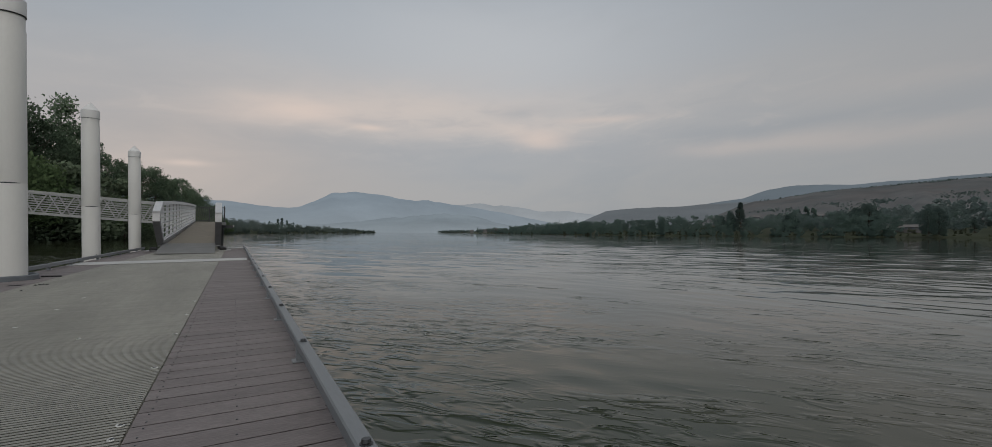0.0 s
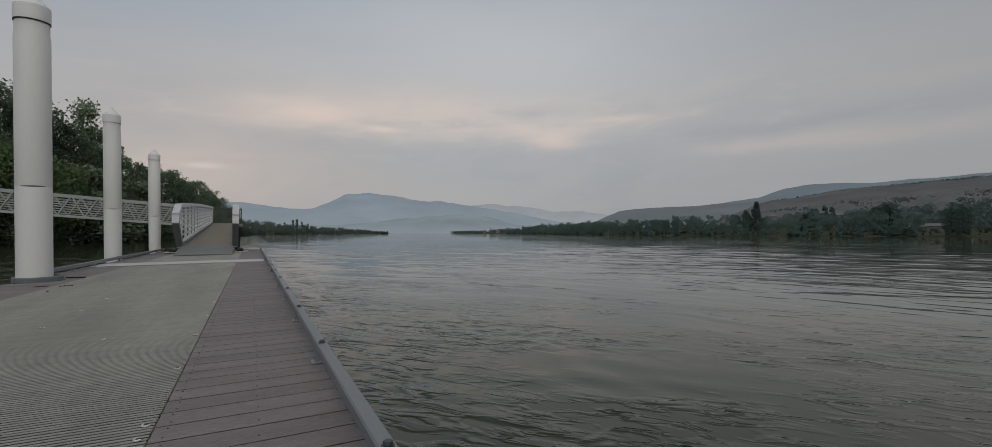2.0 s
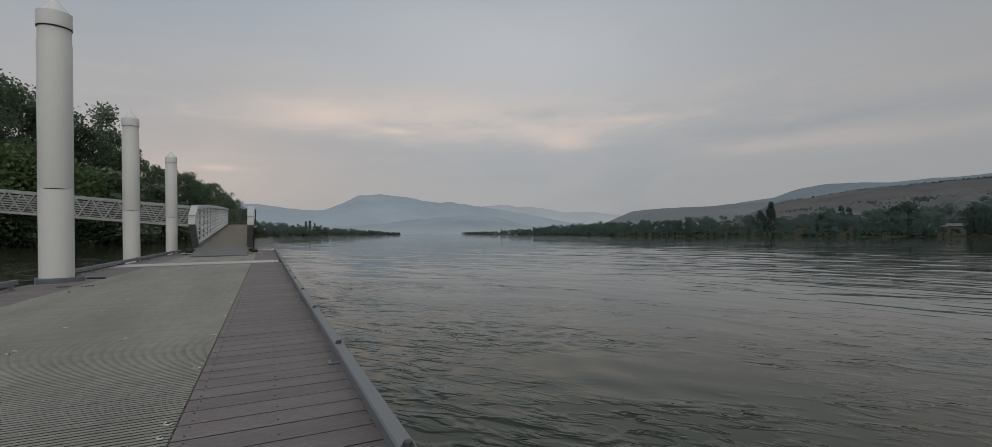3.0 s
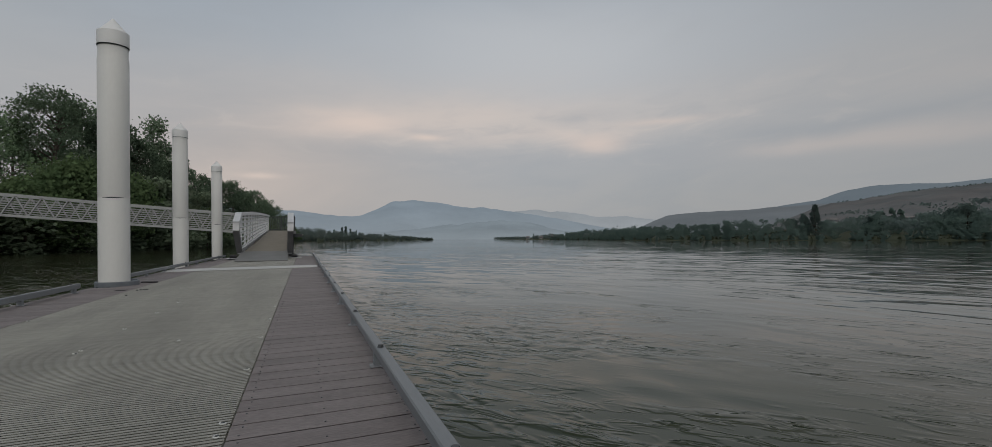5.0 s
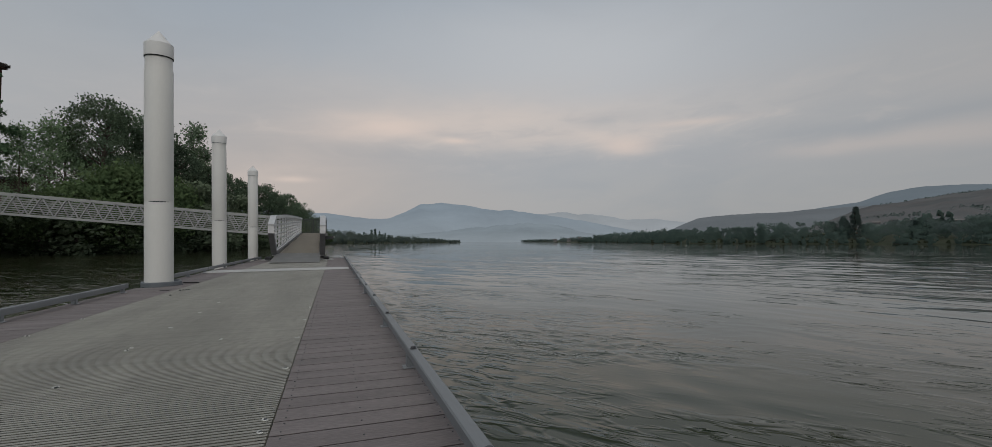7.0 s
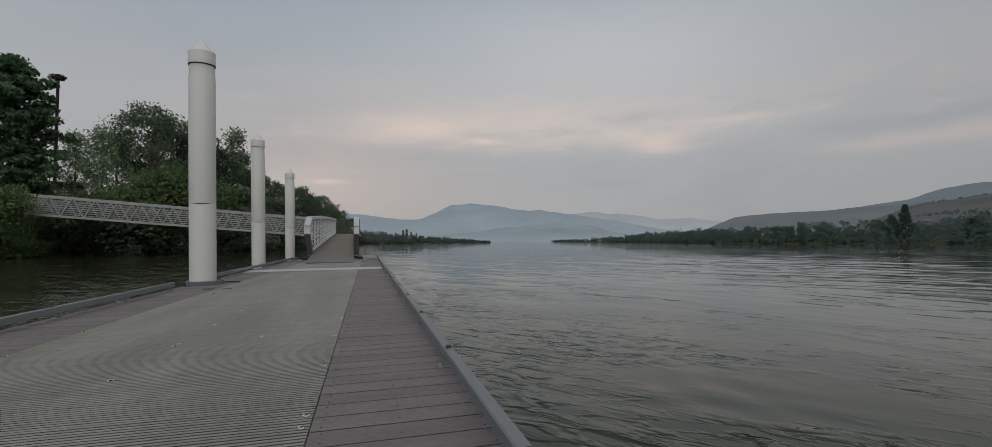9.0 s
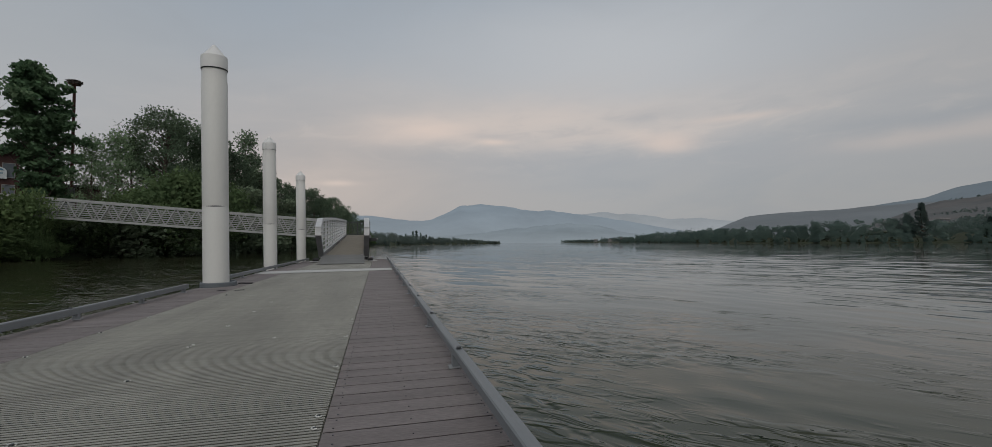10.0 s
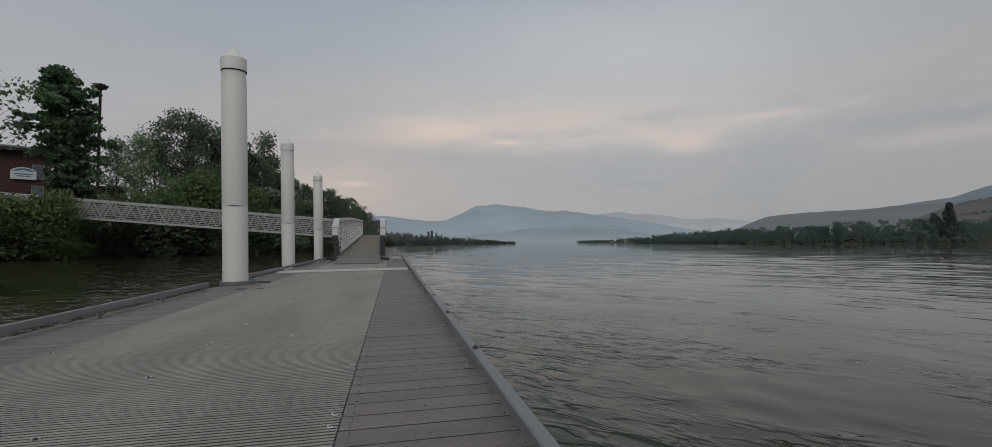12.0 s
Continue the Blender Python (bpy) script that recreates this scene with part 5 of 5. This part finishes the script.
# ---- gangway: sloping ramp from the dock to the landing ----
G_ROT = pose(-0.045, 0, 0, 0, 0, 1.47)  # it bears a little west of the dock's line; x = 0 is the east railing's inner face
G_W = 1.41
Y0, Y1 = 18.4, 42.0
Z0, Z1 = 0.208, 1.345
TOP = ((17.85, 1.53), (22.0, 1.765), (27.0, 1.995), (34.0, 2.275), (Y1, 2.56))  # the handrail's slight camber


def ramp_z(y):
    return Z0 + (Z1 - Z0) * (y - Y0) / (Y1 - Y0)


def rail_z(y):
    return lerp_list(y, [p[0] for p in TOP], [p[1] for p in TOP])


def build_gangway():
    root = empty("gangway", "sloping aluminium gangway with tan deck and tall railings", "gangway", (0, 0, 0))
    root.matrix_basis = G_ROT.copy()
    # tan deck planks, one beside the other up the slope
    n = 59
    step = (Y1 - Y0) / n
    run = math.hypot(step, (Z1 - Z0) / n)
    tilt = math.atan2(Z1 - Z0, Y1 - Y0)
    tread = mesh_of(box(-G_W + 0.03, -0.03, 0.004, run - 0.004, -0.04, 0.0, 0.003), "deck_panel", M["ramp"])
    for k in range(n):
        put("deck_panel", tread, root, (0, Y0 + step * k, Z0 + (Z1 - Z0) * k / n), (tilt, 0, 0))
    bm = bmesh.new()
    for x in (-G_W + 0.04, -0.5 * G_W, -0.04):
        bar((x, Y0 + 0.1, Z0 - 0.12), (x, Y1, Z1 - 0.12), 0.07, 0.14, bm)
    part("bearer", bm, M["alu_dull"], root)
    part("flap", bar((-G_W / 2, 15.82, 0.004), (-G_W / 2, Y0 + 0.02, Z0 + 0.014), G_W + 0.02, 0.022), M["flap"], root, "grey hinged ramp flap")
    part("hinge", tube([(-G_W, Y0, Z0), (0, Y0, Z0)], 0.024, 8), M["alu"], root)
    thick = 0.16
    for x, s in ((-G_W - thick / 2, 1), (thick / 2, -1)):
        side = part("side_railing", bar((x, Y0 - 0.05, ramp_z(Y0) + 0.02), (x, Y1, ramp_z(Y1) + 0.02), thick * 0.8, 0.17), M["alu"], root, "aluminium truss railing")
        bm = bmesh.new()
        for (ya, za), (yb, zb) in zip(TOP, TOP[1:]):
            bar((x, ya - 0.01, za - 0.055), (x, yb + 0.01, zb - 0.055), thick + 0.02, 0.11, bm)
        part("top_rail", bm, M["alu"], side)
        if s > 0:
            bm = bmesh.new()
            for (ya, za), (yb, zb) in zip(TOP[1:], TOP[2:]):
                bar((x + 0.03, ya - 0.01, za + 0.018), (x + 0.03, yb + 0.01, zb + 0.018), 0.04, 0.035, bm)
            part("grab_rail", bm, M["fence"], side, "thin dark grab rail")
        # the end frame leans out towards whoever comes up the dock, and back to the hinge
        front = [(17.84, 1.475), (17.0, 1.17), (17.0, 0.94), (18.45, 0.19)]
        part("end_cap", bar((x, *front[0]), (x, front[1][0], front[1][1] - 0.02), thick + 0.024, 0.11), M["alu"], side, "bright bevelled rail end")
        part("end_plate", bar((x, front[1][0] + 0.05, front[1][1] + 0.02), (x, front[2][0] + 0.05, front[2][1] - 0.02), thick + 0.02, 0.10, up=(0, 1, 0)), M["alu"], side)
        part("end_post", bar((x, front[2][0] + 0.04, front[2][1] + 0.02), (x, *front[3]), thick + 0.016, 0.13), M["alu_dull"], side, "dull sloping end post")
        part("kick_plate", bar((x + s * 0.066, Y0 + 0.1, ramp_z(Y0 + 0.1) + 0.05), (x + s * 0.066, Y1, Z1 + 0.05), 0.012, 0.1), M["alu_dull"], side)
        n = 14
        for k in range(n + 1):
            y = Y0 + 0.35 + (Y1 - Y0 - 0.4) * k / n
            part("post", bar((x, y, ramp_z(y)), (x, y, rail_z(y) - 0.06), 0.075, 0.06, up=(0, 1, 0)), M["alu"], side)
        for j in range(7):
            f = (j + 0.75) / 7.6

            def rz(y, f=f):
                return ramp_z(y) + 0.06 + (rail_z(max(y, 17.85)) - ramp_z(y) - 0.12) * f
            ya = 18.4 - 1.35 * min(1.0, f / 0.62) if f < 0.72 else 17.1 + 0.6 * (f - 0.72) / 0.28
            ym = 30.0
            bm = bar((x + s * 0.05, ya, rz(ya)), (x + s * 0.05, ym, rz(ym)), 0.03, 0.034 if j != 5 else 0.062)
            bar((x + s * 0.05, ym, rz(ym)), (x + s * 0.05, Y1, rz(Y1)), 0.03, 0.034 if j != 5 else 0.062, bm)
            part("rail", bm, M["alu"], side)
    for x in (-G_W - 0.26, 0.22):
        b = part("wheel_bracket", box(x - 0.09, x + 0.09, 18.3, 18.55, 0.04, 0.12, 0.01), M["fence"], root, "dark roller bracket")
        part("roller", tube([(x - 0.1, 18.26, 0.045), (x + 0.1, 18.26, 0.045)], 0.034, 12), M["dark"], b)
        part("wear_plate", box(x - 0.2, x + 0.24, 18.0, 18.8, 0.002, 0.012, 0.002), M["plate"], b, "pale wear plate under the roller")
    return root


build_gangway()


def build_landing():
    root = empty("landing_platform", "small landing with picket fence where the gangway meets the bridge", "platform")
    root.matrix_basis = G_ROT @ pose(0, Y1, 0)
    part("deck", box(-1.75, 0.55, 0.03, 2.9, 1.10, 1.325, 0.01), M["alu_dull"], root)
    part("crossbeam", box(-1.9, 1.04, 0.5, 0.85, 0.86, 1.10, 0.01), M["fence"], root, "dark cross beam")
    part("beam_end", box(1.044, 1.10, 0.5, 0.85, 0.98, 1.10), M["plate"], root, "pale beam end")
    for x in (-1.4, 0.2):
        part("column", tube([(x, 1.6, -3), (x, 1.6, 1.10)], 0.2, 16), M["fence"], root, smooth=True)
    fence = part("fence_frame", bar((-1.7, 2.8, 2.55), (0.5, 2.8, 2.55), 0.06, 0.06), M["fence"], root, "dark grey picket fence")
    part("bottom_rail", bar((-1.7, 2.8, 1.47), (0.5, 2.8, 1.47), 0.05, 0.05), M["fence"], fence)
    for k in range(17):
        x = -1.68 + 2.14 * k / 16
        w = 0.085 if k % 8 == 0 else 0.03
        part("picket", bar((x, 2.8, 1.32), (x, 2.8, 2.55), w, w, up=(0, 1, 0)), M["fence"], fence)
    side = part("side_fence", bar((0.42, 0.1, 2.55), (0.42, 2.8, 2.55), 0.06, 0.06), M["fence"], root, "dark picket fence")
    for k in range(16):
        y = 0.12 + 2.6 * k / 15
        part("picket", bar((0.42, y, 1.32), (0.42, y, 2.55), 0.03, 0.03, up=(0, 1, 0)), M["fence"], side)


build_landing()


def build_bridge():
    """The long truss walkway from the landing up to the bank."""
    root = empty("truss_footbridge", "long aluminium truss footbridge rising to the wooded bank", "footbridge")
    xa, xb = -2.95, -31.9
    za, slope = 1.007, -0.0785
    h = 1.48

    def bz(x):
        return za + (x - xa) * slope
    part("deck", bar((xa, 43.2, bz(xa) + 0.08), (xb, 43.2, bz(xb) + 0.08), 1.9, 0.09, up=(0, 0, 1)), M["alu_dull"], root)
    for y in (42.15, 44.25):
        o = 0.075 if y < 43 else -0.075
        side = part("truss", bar((xa, y, bz(xa) + 0.08), (xb, y, bz(xb) + 0.08), 0.15, 0.17), M["alu_bridge"], root, "aluminium side truss")
        part("top_chord", bar((xa, y, bz(xa) + h), (xb, y, bz(xb) + h), 0.16, 0.15), M["alu_bridge"], side)
        n = 40
        step = (xb - xa) / n
        for k in range(n):
            x0, x1 = xa + step * k, xa + step * (k + 1)
            up = k % 2 == 0
            a = (x0, y, bz(x0) + (0.10 if up else h))
            b = (x1, y, bz(x1) + (h if up else 0.10))
            part("diagonal", bar(a, b, 0.07, 0.10, up=(0, 1, 0)), M["alu_bridge"], side)
        for j in range(7):
            z = 0.26 + j * 0.159
            part("rail", bar((xa, y + o, bz(xa) + z), (xb, y + o, bz(xb) + z), 0.03, 0.040), M["alu_bridge"], side)
    part("abutment", box(-33.2, -31.3, 41.5, 45.0, -0.5, bz(-31.9) - 0.01, 0.03), M["sleeve"], root, "concrete abutment")


build_bridge()


# ---- small things on the deck ----
def blob(x, y, w, d, turn, seed, mat, name, label, category, h=0.003):
    rng = random.Random(seed)
    bm = bmesh.new()
    ring = [bm.verts.new((w / 2 * math.cos(a) * rng.uniform(0.6, 1.15), d / 2 * math.sin(a) * rng.uniform(0.6, 1.15), 0.0)) for a in [2 * math.pi * k / 14 for k in range(14)]]
    top = bm.verts.new((0, 0, h))
    for k in range(14):
        bm.faces.new((ring[k], ring[(k + 1) % 14], top))
    ob = part(name, bm, mat)
    ob.location, ob.rotation_euler = HEEL @ Vector((x, y, 0.0022)), (0, 0, turn)
    return tagged(ob, label, category, "bird droppings" if name == "bird_dropping" else "")


def build_clips():
    """Hooked clips that hold the grating panels: a bent bar round a bolt head."""
    bm = bmesh.new()
    arc = [(0.013 * math.cos(a), 0.010 * math.sin(a), 0.003) for a in [radians(20 + 220 * k / 12) for k in range(13)]]
    tube(arc, 0.0032, 6, bm)
    hook = mesh_of(bm, "hook", M["clip"], smooth=True)
    bm = bmesh.new()
    bmesh.ops.create_cone(bm, cap_ends=True, segments=6, radius1=0.0065, radius2=0.006, depth=0.006)
    head = mesh_of(bm, "bolt_head", M["bolt"])
    for i, (x, y) in enumerate(CLIPS):
        root = empty("grating_clip", "small pale metal clip hooked into the grating", "clip", group="grating clips")
        root.matrix_basis = HEEL @ pose(x, y, 0.001, 0, 0, 37 * i)
        put("hook", hook, root, (0, 0, 0))
        put("bolt_head", head, root, (0, 0, 0.003))


CLIPS = [(x, y) for x, ys in ((-0.252, (1.035, 1.15, 1.79, 1.91, 2.65, 3.477, 4.25, 5.04)), (-1.195, (1.15, 1.922, 2.667, 3.44, 3.518, 4.246, 5.076, 5.85)), (-0.733, (3.6,)), (-1.537, (7.58,)), (-2.06, (3.45, 4.25, 5.04))) for y in ys]
build_clips()
for i, (x, y, w, d) in enumerate(((0.02, 4.35, 0.022, 0.03), (-0.05, 6.2, 0.02, 0.03), (-1.62, 2.15, 0.03, 0.02))):
    blob(x, y, w, d, i * 0.9, i, M["dirt"], "bird_dropping", "small dried white bird dropping on the dock deck", "dropping")
for i, (x, y) in enumerate(((-1.995, 7.52), (-1.967, 7.56), (-1.943, 7.60), (-1.906, 7.58), (-1.93, 6.88))):
    blob(x, y, 0.03, 0.05, i * 1.7, 40 + i, M["dark"], "debris", "dark scrap of debris on the dock deck", "debris", 0.014)
# thin black patch on the boards in place of the shade inside a slot
slot = part("deck_hatch", box(-2.265, -2.145, 7.60, 7.70, 0.002, 0.006, 0.001), M["dark"])
slot.matrix_basis = HEEL.copy()
tagged(slot, "small black patch standing in for a dark slot cut in the deck by the pile", "hatch")
hose = part("rope", tube([(-2.31, 8.90, 0.012), (-2.24, 8.88, 0.012), (-2.15, 8.82, 0.012), (-2.07, 8.81, 0.012)], 0.010, 8), M["dark"], smooth=True)
hose.matrix_basis = HEEL.copy()
tagged(hose, "short dark rope lying by the pile collar", "rope")
